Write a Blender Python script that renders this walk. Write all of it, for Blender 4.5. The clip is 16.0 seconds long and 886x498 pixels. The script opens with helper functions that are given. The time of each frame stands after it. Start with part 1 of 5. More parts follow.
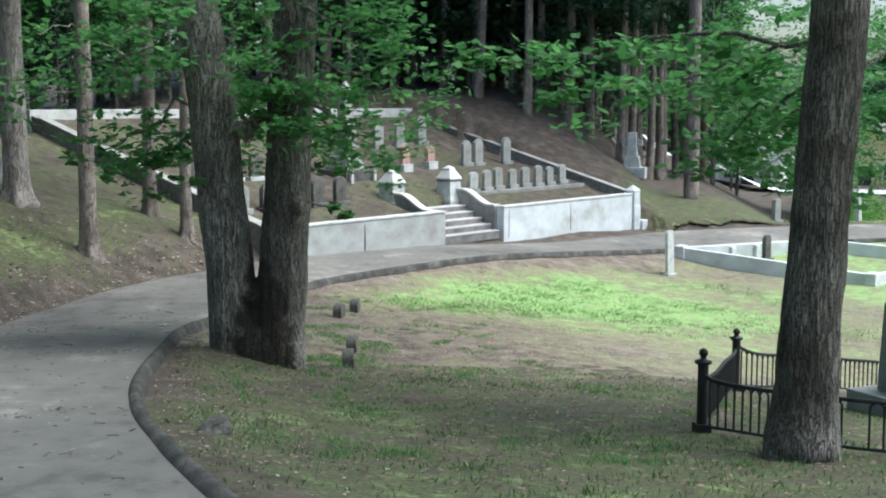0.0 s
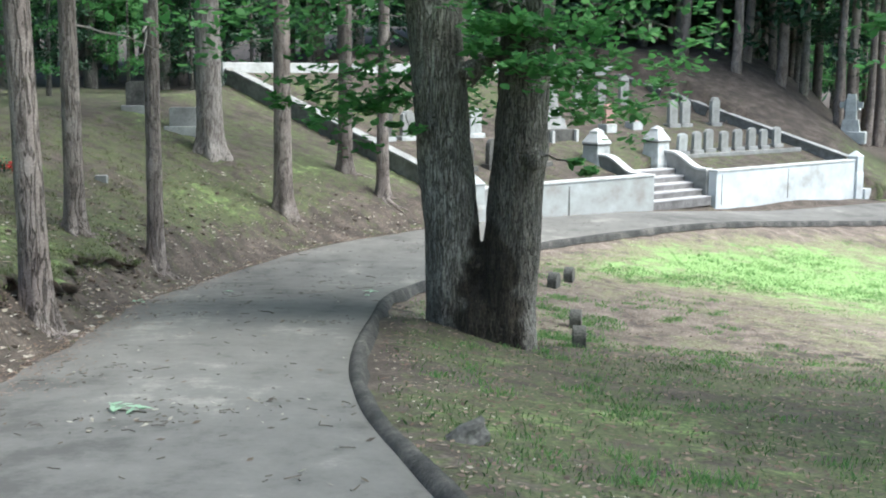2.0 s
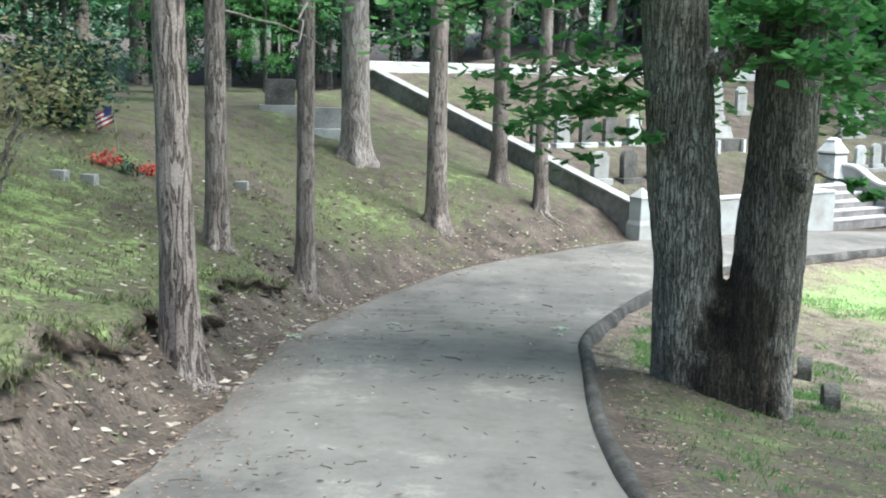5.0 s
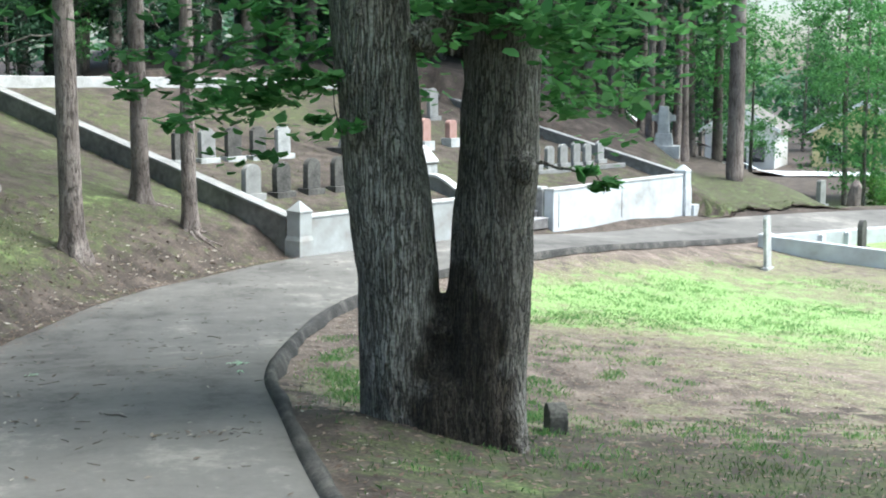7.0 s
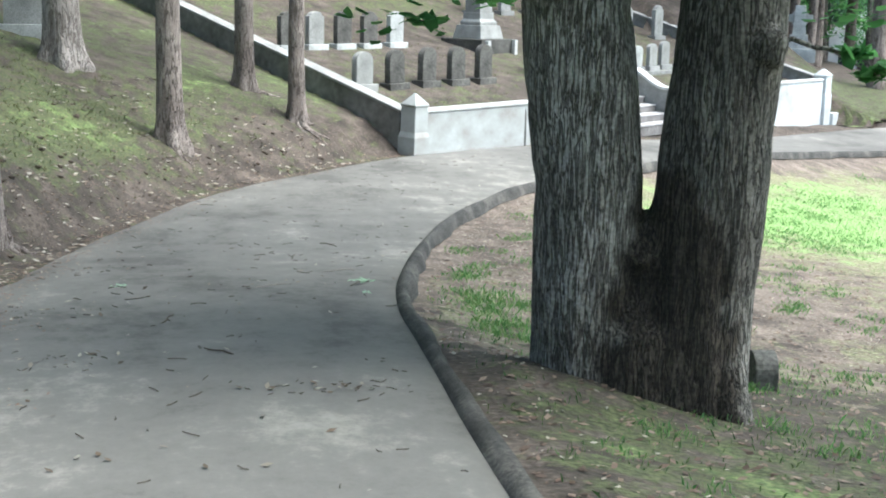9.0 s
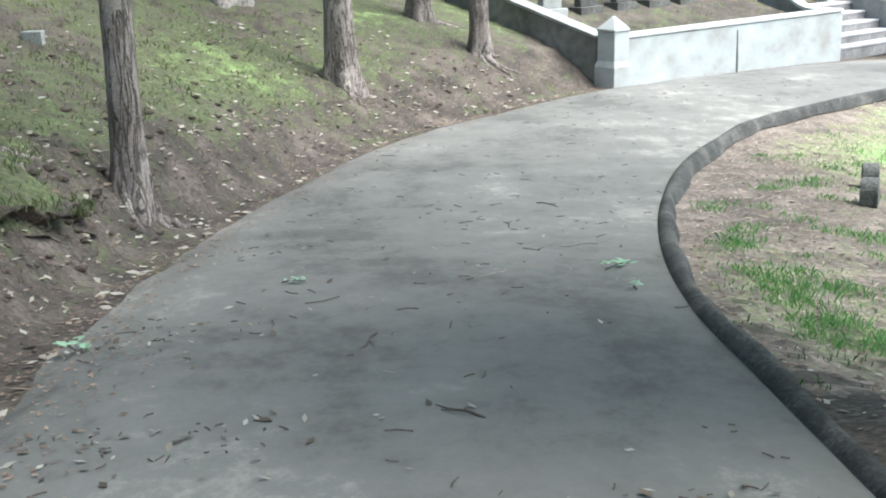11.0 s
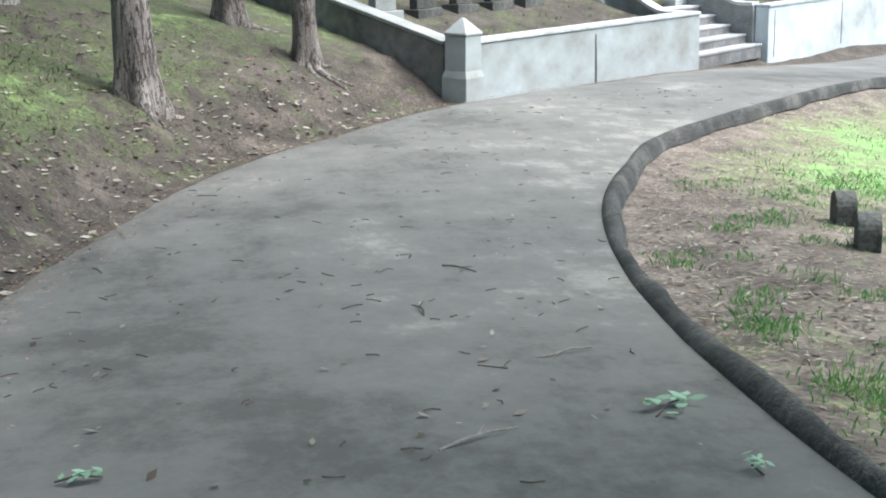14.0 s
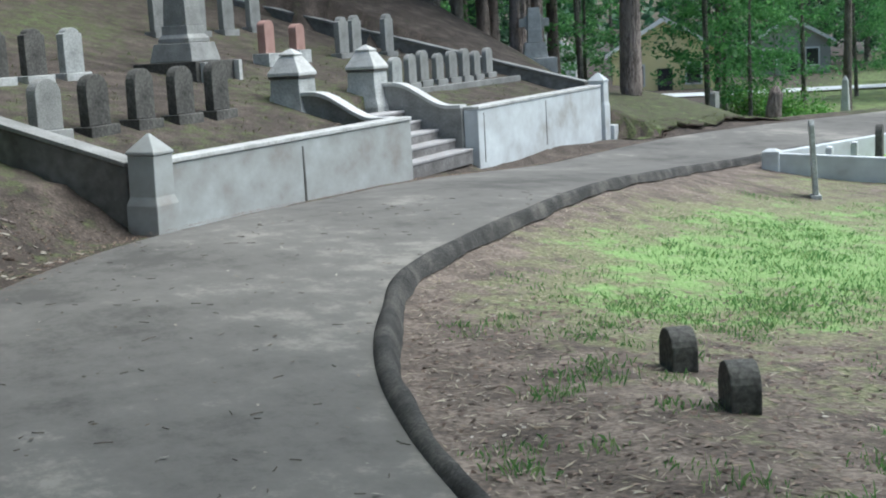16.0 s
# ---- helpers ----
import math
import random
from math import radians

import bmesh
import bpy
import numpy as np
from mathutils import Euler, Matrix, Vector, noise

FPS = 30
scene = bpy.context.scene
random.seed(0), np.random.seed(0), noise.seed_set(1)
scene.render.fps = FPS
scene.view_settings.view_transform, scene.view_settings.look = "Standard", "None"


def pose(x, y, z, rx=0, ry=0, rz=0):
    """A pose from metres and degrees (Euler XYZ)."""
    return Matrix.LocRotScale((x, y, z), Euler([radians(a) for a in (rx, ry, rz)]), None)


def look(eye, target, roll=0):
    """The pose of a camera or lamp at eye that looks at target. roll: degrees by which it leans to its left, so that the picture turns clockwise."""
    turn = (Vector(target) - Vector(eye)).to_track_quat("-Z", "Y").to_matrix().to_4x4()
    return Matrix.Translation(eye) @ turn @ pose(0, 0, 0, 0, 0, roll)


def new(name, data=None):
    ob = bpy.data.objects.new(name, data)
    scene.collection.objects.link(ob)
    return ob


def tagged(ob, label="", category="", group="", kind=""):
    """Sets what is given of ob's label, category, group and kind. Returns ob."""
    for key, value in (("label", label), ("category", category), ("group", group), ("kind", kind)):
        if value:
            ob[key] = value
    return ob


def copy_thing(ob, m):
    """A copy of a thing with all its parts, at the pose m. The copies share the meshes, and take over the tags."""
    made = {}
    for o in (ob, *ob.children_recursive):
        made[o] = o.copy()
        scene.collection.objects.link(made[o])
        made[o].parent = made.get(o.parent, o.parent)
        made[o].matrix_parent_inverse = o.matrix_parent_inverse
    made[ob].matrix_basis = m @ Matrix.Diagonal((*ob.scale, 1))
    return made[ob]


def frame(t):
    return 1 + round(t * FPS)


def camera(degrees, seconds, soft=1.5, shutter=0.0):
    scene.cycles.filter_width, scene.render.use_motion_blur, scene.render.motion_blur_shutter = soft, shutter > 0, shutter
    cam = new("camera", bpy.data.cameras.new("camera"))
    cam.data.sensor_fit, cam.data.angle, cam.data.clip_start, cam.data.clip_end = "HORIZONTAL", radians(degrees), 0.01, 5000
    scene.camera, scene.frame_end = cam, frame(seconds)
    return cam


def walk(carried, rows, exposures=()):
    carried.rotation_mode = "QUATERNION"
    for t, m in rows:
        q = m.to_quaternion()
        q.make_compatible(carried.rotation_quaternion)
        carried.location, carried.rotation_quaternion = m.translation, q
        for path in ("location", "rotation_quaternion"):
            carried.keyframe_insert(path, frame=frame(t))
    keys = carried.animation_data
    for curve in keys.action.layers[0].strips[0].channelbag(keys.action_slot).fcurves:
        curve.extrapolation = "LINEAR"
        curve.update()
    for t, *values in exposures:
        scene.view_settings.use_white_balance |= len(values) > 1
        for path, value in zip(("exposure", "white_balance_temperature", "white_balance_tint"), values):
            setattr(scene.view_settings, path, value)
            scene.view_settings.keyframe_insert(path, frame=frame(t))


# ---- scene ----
cam = camera(38.0, 16.0, 2.0)
PATH = [
    (0, (1.772, -6.548, 1.983), (2.131, -4.594, 1.757), 0.1),
    (0.5, (1.679, -6.099, 1.956), (2.08, -4.153, 1.722), 0.9),
    (1, (1.545, -5.485, 1.908), (1.912, -3.536, 1.647), -1.2),
    (1.5, (1.452, -4.603, 1.773), (1.645, -2.628, 1.52), -0.4),
    (2, (1.257, -3.928, 1.645), (1.347, -1.95, 1.364), 0.5),
    (2.5, (1.09, -3.351, 1.577), (1.055, -1.374, 1.281), -2.3),
    (3, (0.828, -3.088, 1.621), (0.612, -1.121, 1.327), 0.3),
    (3.2, (0.688, -2.943, 1.631), (0.436, -0.983, 1.318), 0.2),
    (5.3, (0.136, -0.535, 1.419), (0.094, 1.449, 1.166), 0.6),
    (5.5, (0.069, -0.327, 1.363), (0.06, 1.66, 1.135), -0.1),
    (6, (0.006, 0.326, 1.295), (0.167, 2.306, 1.06), -1.2),
    (6.5, (0.002, 0.879, 1.212), (0.375, 2.829, 0.966), 0.3),
    (7, (-0.028, 1.453, 1.155), (0.441, 3.383, 0.916), -0.2),
    (7.5, (-0.045, 2.057, 1.057), (0.401, 3.997, 0.86), -0.9),
    (8, (-0.097, 2.692, 0.997), (0.283, 4.633, 0.702), 2.9),
    (8.5, (-0.111, 3.318, 0.947), (0.24, 5.257, 0.603), -0.5),
    (9, (-0.125, 3.992, 0.84), (0.201, 5.926, 0.448), 1.3),
    (9.5, (-0.183, 4.667, 0.743), (0.091, 6.6, 0.311), -0.7),
    (10, (-0.21, 5.312, 0.656), (-0.012, 7.254, 0.221), -2.2),
    (10.2, (-0.232, 5.657, 0.621), (-0.092, 7.602, 0.175), -1.2),
    (12.5, (-0.808, 9.421, 0.057), (-0.78, 11.356, -0.45), -2.7),
    (13, (-0.79, 9.907, -0.057), (-0.68, 11.85, -0.522), -1.7),
    (13.5, (-0.77, 10.47, -0.04), (-0.534, 12.401, -0.503), -3.4),
    (14, (-0.692, 11.027, -0.046), (-0.301, 12.931, -0.515), -1.5),
    (14.5, (-0.573, 12.202, -0.154), (0.015, 14.072, -0.551), -2.9),
    (15, (-0.405, 12.867, -0.189), (0.275, 14.719, -0.513), -4.4),
    (15.5, (-0.315, 13.586, -0.255), (0.443, 15.408, -0.582), -2.1),
    (16, (-0.186, 14.061, -0.272), (0.678, 15.837, -0.59), -3.1),
]
walk(cam, [(t, look(eye, target, roll)) for t, eye, target, roll in PATH], [(0.0, 0.7, 6050, 3), (1.0, 0.7, 6050, 3), (3.0, 1.42, 6050, 3), (5.5, 1.4, 6050, 3), (7.0, 1.15, 6050, 3), (9.0, 1.3, 6050, 3), (10.0, 1.5, 6050, 3), (12.5, 1.42, 5950, 3), (13.5, 1.05, 5950, 3), (14.0, 1.08, 5950, 3), (14.5, 0.66, 5950, 3), (16.0, 0.25, 5950, 3)])

# ---- light ----
world = bpy.data.worlds.new("world")
scene.world = world
world.use_nodes = True
wn = world.node_tree.nodes
sky = wn.new("ShaderNodeTexSky")
sky.sky_type, sky.sun_disc = "NISHITA", False
SUN_ELEVATION, SUN_AZIMUTH = 62.0, 104.0  # degrees; azimuth clockwise from +y
sky.sun_elevation, sky.sun_rotation = radians(SUN_ELEVATION), radians(SUN_AZIMUTH)
sky.air_density, sky.dust_density = 1.0, 3.0
wn["Background"].inputs["Strength"].default_value = 0.14
world.node_tree.links.new(sky.outputs[0], wn["Background"].inputs["Color"])
sun = new("sun", bpy.data.lights.new("sun", "SUN"))
sun.data.energy, sun.data.angle, sun.data.color = 3.4, radians(55), (1.0, 0.97, 0.92)
sa, se = radians(SUN_AZIMUTH), radians(SUN_ELEVATION)
sun.matrix_world = look((math.sin(sa) * math.cos(se) * 50, math.cos(sa) * math.cos(se) * 50, math.sin(se) * 50), (0, 0, 0))


# ---- materials ----
def material(name, colours, scale=4.0, rough=0.85, bump=0.3, fine=40.0, stretch=(1, 1, 1), metal=0.0, spread=0.15, bump_size=0.02, grain=0.5, reach=(0.34, 0.66)):
    """Two scales of noise between the given colours, fine relief, and a small change from object to object."""
    m = bpy.data.materials.new(name)
    m.use_nodes = True
    n, l = m.node_tree.nodes, m.node_tree.links
    b = n["Principled BSDF"]
    co = n.new("ShaderNodeTexCoord")
    mp = n.new("ShaderNodeMapping")
    mp.inputs["Scale"].default_value = stretch
    l.new(co.outputs["Object"], mp.inputs["Vector"])
    big, small = n.new("ShaderNodeTexNoise"), n.new("ShaderNodeTexNoise")
    big.inputs["Scale"].default_value, big.inputs["Detail"].default_value = scale, 5
    small.inputs["Scale"].default_value, small.inputs["Detail"].default_value = fine, 6
    small.inputs["Roughness"].default_value = grain
    l.new(mp.outputs[0], big.inputs["Vector"])
    l.new(mp.outputs[0], small.inputs["Vector"])
    mix = n.new("ShaderNodeMath")
    mix.operation = "MULTIPLY_ADD"
    mix.inputs[1].default_value = 0.5
    half = n.new("ShaderNodeMath")
    half.operation = "MULTIPLY"
    half.inputs[1].default_value = 0.5
    l.new(big.outputs["Fac"], mix.inputs[0])
    l.new(small.outputs["Fac"], half.inputs[0])
    l.new(half.outputs[0], mix.inputs[2])
    ramp = n.new("ShaderNodeValToRGB")
    cr = ramp.color_ramp
    lo, hi = reach
    for i, c in enumerate(colours):
        p = lo + (hi - lo) * i / max(1, len(colours) - 1)
        e = cr.elements[i] if i < 2 else cr.elements.new(p)
        e.position, e.color = p, (*c, 1)
    l.new(mix.outputs[0], ramp.inputs[0])
    info = n.new("ShaderNodeObjectInfo")
    hsv = n.new("ShaderNodeHueSaturation")
    mr = n.new("ShaderNodeMapRange")
    mr.inputs["To Min"].default_value, mr.inputs["To Max"].default_value = 1 - spread, 1 + spread
    l.new(info.outputs["Random"], mr.inputs["Value"])
    l.new(mr.outputs[0], hsv.inputs["Value"])
    l.new(ramp.outputs[0], hsv.inputs["Color"])
    l.new(hsv.outputs[0], b.inputs["Base Color"])
    b.inputs["Roughness"].default_value, b.inputs["Metallic"].default_value = rough, metal
    bp = n.new("ShaderNodeBump")
    bp.inputs["Strength"].default_value, bp.inputs["Distance"].default_value = bump, bump_size
    l.new(mix.outputs[0], bp.inputs["Height"])
    l.new(bp.outputs[0], b.inputs["Normal"])
    return m


def zoned(name, a, b_, c, attr_scale=1.2):
    """Ground cover: grass a, dry grass and litter b_, bare earth c, mixed by the mesh's 'grass' value and noise."""
    m = material(name, c, 2.2, 0.95, 1.0, 24.0, bump_size=0.028, spread=0.0)
    n, l = m.node_tree.nodes, m.node_tree.links
    hsv = next(x for x in n if x.type == "HUE_SAT")
    at = n.new("ShaderNodeAttribute")
    at.attribute_name = "grass"
    co = n.new("ShaderNodeTexCoord")
    last = hsv.outputs[0]
    for cols, lo, hi, sc in ((b_, 0.28, 0.50, 3.1), (a, 0.58, 0.80, 1.9)):
        nz = n.new("ShaderNodeTexNoise")
        nz.inputs["Scale"].default_value, nz.inputs["Detail"].default_value = attr_scale * sc, 8
        nz.inputs["Roughness"].default_value = 0.7
        l.new(co.outputs["Object"], nz.inputs["Vector"])
        ad = n.new("ShaderNodeMath")
        ad.operation = "MULTIPLY_ADD"
        ad.inputs[1].default_value = 1.7
        l.new(nz.outputs["Fac"], ad.inputs[0])
        sub = n.new("ShaderNodeMath")
        sub.operation = "SUBTRACT"
        sub.inputs[1].default_value = 0.85
        l.new(at.outputs["Fac"], sub.inputs[0])
        l.new(sub.outputs[0], ad.inputs[2])
        mr = n.new("ShaderNodeMapRange")
        mr.inputs["From Min"].default_value, mr.inputs["From Max"].default_value = lo, hi
        l.new(ad.outputs[0], mr.inputs["Value"])
        fn = n.new("ShaderNodeTexNoise")
        fn.inputs["Scale"].default_value, fn.inputs["Detail"].default_value = 25, 6
        l.new(co.outputs["Object"], fn.inputs["Vector"])
        rp = n.new("ShaderNodeValToRGB")
        rp.color_ramp.elements[0].position, rp.color_ramp.elements[0].color = 0.35, (*cols[0], 1)
        rp.color_ramp.elements[1].position, rp.color_ramp.elements[1].color = 0.65, (*cols[1], 1)
        l.new(fn.outputs["Fac"], rp.inputs[0])
        mx = n.new("ShaderNodeMix")
        mx.data_type = "RGBA"
        l.new(mr.outputs[0], mx.inputs["Factor"])
        l.new(last, mx.inputs["A"])
        l.new(rp.outputs[0], mx.inputs["B"])
        last = mx.outputs["Result"]
    l.new(last, n["Principled BSDF"].inputs["Base Color"])
    return m


def leafy(name, colours, trans=0.35):
    m = bpy.data.materials.new(name)
    m.use_nodes = True
    n, l = m.node_tree.nodes, m.node_tree.links
    b = n["Principled BSDF"]
    geo = n.new("ShaderNodeNewGeometry")
    rp = n.new("ShaderNodeValToRGB")
    for i, c in enumerate(colours):
        e = rp.color_ramp.elements[i] if i < 2 else rp.color_ramp.elements.new(i / (len(colours) - 1))
        e.position, e.color = i / (len(colours) - 1), (*c, 1)
    l.new(geo.outputs["Random Per Island"], rp.inputs[0])
    l.new(rp.outputs[0], b.inputs["Base Color"])
    b.inputs["Roughness"].default_value = 0.6
    tr = n.new("ShaderNodeBsdfTranslucent")
    l.new(rp.outputs[0], tr.inputs["Color"])
    ms = n.new("ShaderNodeMixShader")
    ms.inputs[0].default_value = trans
    l.new(b.outputs[0], ms.inputs[1])
    l.new(tr.outputs[0], ms.inputs[2])
    l.new(ms.outputs[0], n["Material Output"].inputs[0])
    return m


ASPHALT = material("asphalt", [(0.092, 0.087, 0.080), (0.142, 0.135, 0.124), (0.17, 0.162, 0.149), (0.275, 0.258, 0.232)], 0.55, 0.92, 0.6, 2.3, stretch=(1, 0.65, 1), spread=0.0, bump_size=0.006, grain=0.8, reach=(0.385, 0.625))
KERB = material("kerb_asphalt", [(0.022, 0.021, 0.020), (0.052, 0.050, 0.047), (0.13, 0.12, 0.108)], 2.5, 0.95, 1.0, 38, bump_size=0.03, grain=0.7, reach=(0.39, 0.62))
GROUND = zoned("ground_cover", [(0.10, 0.16, 0.048), (0.24, 0.30, 0.115)], [(0.032, 0.042, 0.018), (0.12, 0.13, 0.057)], [(0.026, 0.020, 0.016), (0.062, 0.048, 0.039), (0.15, 0.118, 0.098)])
LAWN = zoned("lawn_cover", [(0.135, 0.25, 0.07), (0.29, 0.42, 0.16)], [(0.085, 0.10, 0.045), (0.29, 0.275, 0.165)], [(0.055, 0.043, 0.035), (0.137, 0.107, 0.088), (0.30, 0.245, 0.203)])
CONCRETE = material("pale_concrete", [(0.40, 0.39, 0.37), (0.53, 0.55, 0.56), (0.62, 0.655, 0.67), (0.72, 0.76, 0.775)], 0.4, 0.85, 0.15, 1.7, stretch=(1, 1, 1.3), spread=0.04, grain=0.62)
GREYCONCRETE = material("stained_concrete", [(0.29, 0.27, 0.245), (0.36, 0.365, 0.355), (0.43, 0.45, 0.445), (0.53, 0.56, 0.565)], 0.4, 0.88, 0.2, 1.7, stretch=(1, 1, 1.4), spread=0.03, grain=0.62)
COPING = material("coping_stone", [(0.36, 0.36, 0.345), (0.54, 0.54, 0.53), (0.66, 0.66, 0.65)], 2.5, 0.85, 0.3, 30, spread=0.04)
GRANITE = material("grey_granite", [(0.16, 0.16, 0.155), (0.27, 0.27, 0.26), (0.38, 0.38, 0.37)], 2.5, 0.8, 0.35, 45)
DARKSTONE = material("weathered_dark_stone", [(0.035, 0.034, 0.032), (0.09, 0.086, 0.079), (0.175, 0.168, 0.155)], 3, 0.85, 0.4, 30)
WALLSTONE = material("dark_wall_granite", [(0.11, 0.107, 0.098), (0.19, 0.184, 0.172), (0.28, 0.274, 0.257)], 0.8, 0.88, 0.3, 6)
MARBLE = material("weathered_marble", [(0.26, 0.265, 0.26), (0.44, 0.45, 0.44), (0.62, 0.63, 0.62)], 3, 0.75, 0.3, 30)
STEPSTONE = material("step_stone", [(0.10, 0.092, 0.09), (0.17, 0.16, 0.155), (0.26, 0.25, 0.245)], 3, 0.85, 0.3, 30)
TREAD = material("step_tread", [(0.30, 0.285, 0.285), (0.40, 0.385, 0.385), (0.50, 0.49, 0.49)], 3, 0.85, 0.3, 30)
PINK = material("pink_granite", [(0.36, 0.20, 0.17), (0.50, 0.30, 0.26), (0.58, 0.37, 0.32)], 4, 0.6, 0.2, 60)
IRON = material("black_iron", [(0.012, 0.012, 0.013), (0.03, 0.03, 0.03)], 6, 0.5, 0.3, 50, metal=0.3)


def bark(name, cols, scale=24.0, stretch=0.13, depth=0.025, furrow_tone=0.5, ridge=0.08):
    """Long ridges and dark furrows running up the trunk."""
    m = material(name, cols, 2.0, 0.95, 0.6, 45, bump_size=0.01, spread=0.12)
    n, l = m.node_tree.nodes, m.node_tree.links
    co = next(x for x in n if x.type == "TEX_COORD")
    mp = n.new("ShaderNodeMapping")
    mp.inputs["Scale"].default_value = (1, 1, stretch)
    nz = n.new("ShaderNodeTexNoise")
    nz.inputs["Scale"].default_value, nz.inputs["Detail"].default_value = scale, 3
    nz.inputs["Distortion"].default_value = 0.6
    l.new(co.outputs["Object"], mp.inputs["Vector"])
    l.new(mp.outputs[0], nz.inputs["Vector"])
    off = n.new("ShaderNodeMath")
    off.operation = "SUBTRACT"
    off.inputs[1].default_value = 0.5
    ab = n.new("ShaderNodeMath")
    ab.operation = "ABSOLUTE"
    l.new(nz.outputs["Fac"], off.inputs[0])
    l.new(off.outputs[0], ab.inputs[0])
    mr = n.new("ShaderNodeMapRange")
    mr.inputs["From Max"].default_value = ridge
    l.new(ab.outputs[0], mr.inputs["Value"])
    mul = n.new("ShaderNodeMix")
    mul.data_type, mul.blend_type = "RGBA", "MULTIPLY"
    mul.inputs["Factor"].default_value = 1.0
    shade = n.new("ShaderNodeValToRGB")
    shade.color_ramp.elements[0].color, shade.color_ramp.elements[1].color = (furrow_tone, furrow_tone * 0.96, furrow_tone * 0.92, 1), (1, 1, 1, 1)
    l.new(mr.outputs[0], shade.inputs[0])
    b = n["Principled BSDF"]
    src = b.inputs["Base Color"].links[0].from_socket
    darkness = n.new("ShaderNodeAttribute")
    darkness.attribute_name = "dark_bark"
    darken = n.new("ShaderNodeMix")
    darken.data_type, darken.blend_type = "RGBA", "MULTIPLY"
    darken.inputs["B"].default_value = (0.24, 0.205, 0.175, 1)
    l.new(darkness.outputs["Fac"], darken.inputs["Factor"])
    l.new(src, darken.inputs["A"])
    l.new(darken.outputs["Result"], mul.inputs["A"])
    l.new(shade.outputs[0], mul.inputs["B"])
    l.new(mul.outputs["Result"], b.inputs["Base Color"])
    old = b.inputs["Normal"].links[0].from_node
    bp = n.new("ShaderNodeBump")
    bp.inputs["Strength"].default_value, bp.inputs["Distance"].default_value = 1.0, depth
    l.new(mr.outputs[0], bp.inputs["Height"])
    l.new(old.outputs[0], bp.inputs["Normal"])
    l.new(bp.outputs[0], b.inputs["Normal"])
    return m


OAKBARK = bark("oak_bark", [(0.125, 0.112, 0.098), (0.28, 0.258, 0.228), (0.47, 0.445, 0.405)], 46, 0.10, 0.022, 0.25, 0.085)
PINEBARK = bark("pine_bark", [(0.15, 0.12, 0.108), (0.26, 0.215, 0.195), (0.39, 0.34, 0.31)], 20, 0.12, 0.025, 0.4, 0.06)
PALEBARK = bark("pale_bark", [(0.22, 0.19, 0.175), (0.34, 0.30, 0.28), (0.45, 0.41, 0.38)], 14, 0.2, 0.025)
DEADWOOD = material("dead_wood", [(0.18, 0.16, 0.14), (0.32, 0.29, 0.26)], 6, 0.9, 0.3, 40)
LEAF = leafy("oak_leaf", [(0.055, 0.17, 0.05), (0.10, 0.28, 0.085), (0.19, 0.42, 0.14)], 0.55)
NEEDLE = leafy("needle_green", [(0.010, 0.036, 0.018), (0.022, 0.068, 0.032), (0.045, 0.115, 0.055)], 0.25)

# ---- shapes ----
def smooth(a, b, v):
    s = min(1.0, max(0.0, (v - a) / (b - a)))
    return s * s * (3 - 2 * s)


def profile(y):
    """Height of the road along the walk."""
    return float(np.interp(y, [-60, -6.5, 0, 4.5, 13.5, 15, 18, 22, 30, 45, 90, 400], [5.5, 0.55, -0.1, -0.68, -1.6, -1.72, -2.1, -2.3, -2.42, -3.1, -4.6, -8]))


def shoulder(y):
    """How far the ground beside the road stands over the road's dip."""
    return 0.26 * smooth(14.2, 18.2, y) * (1 - smooth(19, 29, y))


def road_z(y, x=0.0):
    return sum(profile(y + o) for o in (-1.6, -0.8, 0, 0.8, 1.6)) / 5 - 0.4 * smooth(8, 18, x) * (1 - smooth(36, 43, y))


KERB_LINE = [(6.5, -14), (3.4, -5), (2.0, -0.8), (1.3, 3.1), (1.0, 5.8), (0.95, 8.5), (1.1, 12), (1.2, 14.0), (1.5, 16.1), (2.02, 18.6), (2.75, 21.1), (3.65, 23.1), (4.95, 25.2), (8.55, 28.6), (12.4, 32.0), (16.6, 35.2), (23, 37.5), (40, 39)]
EDGE_LINE = [(2.2, -16), (-0.9, -5), (-1.9, -0.8), (-1.95, 3.4), (-1.85, 6.2), (-2.0, 10), (-2.2, 13.7), (-2.1, 17.5), (-1.6, 20.6), (-0.45, 24.3), (1.25, 27.0), (3.4, 29.8), (7.6, 33.2), (11.9, 36.6), (17.4, 40.3), (24, 42.2), (40, 43.5)]


def spline(pts, step=0.3):
    """A smooth line through the given places, sampled at about even steps."""
    out = []
    p = [Vector(q) for q in pts]
    p = [2 * p[0] - p[1]] + p + [2 * p[-1] - p[-2]]
    for i in range(1, len(p) - 2):
        a, b, c, d = p[i - 1:i + 3]
        n = max(2, int((c - b).length / step))
        for k in range(n):
            t = k / n
            out.append(0.5 * (2 * b + (c - a) * t + (2 * a - 5 * b + 4 * c - d) * t * t + (3 * b - a - 3 * c + d) * t ** 3))
    out.append(p[-2])
    return out


kerb_pts = spline(KERB_LINE)
edge_pts = spline(EDGE_LINE)
KA = np.array([tuple(p) for p in kerb_pts])
EA = np.array([tuple(p) for p in edge_pts])


def beside(arr, x, y):
    """Distance to the line, positive to its right as one walks."""
    d = np.hypot(arr[:, 0] - x, arr[:, 1] - y)
    i = int(d.argmin())
    j = min(max(i, 1), len(arr) - 2)
    tx, ty = arr[j + 1] - arr[j - 1]
    side = (x - arr[i, 0]) * ty - (y - arr[i, 1]) * tx
    return math.copysign(d[i], side)


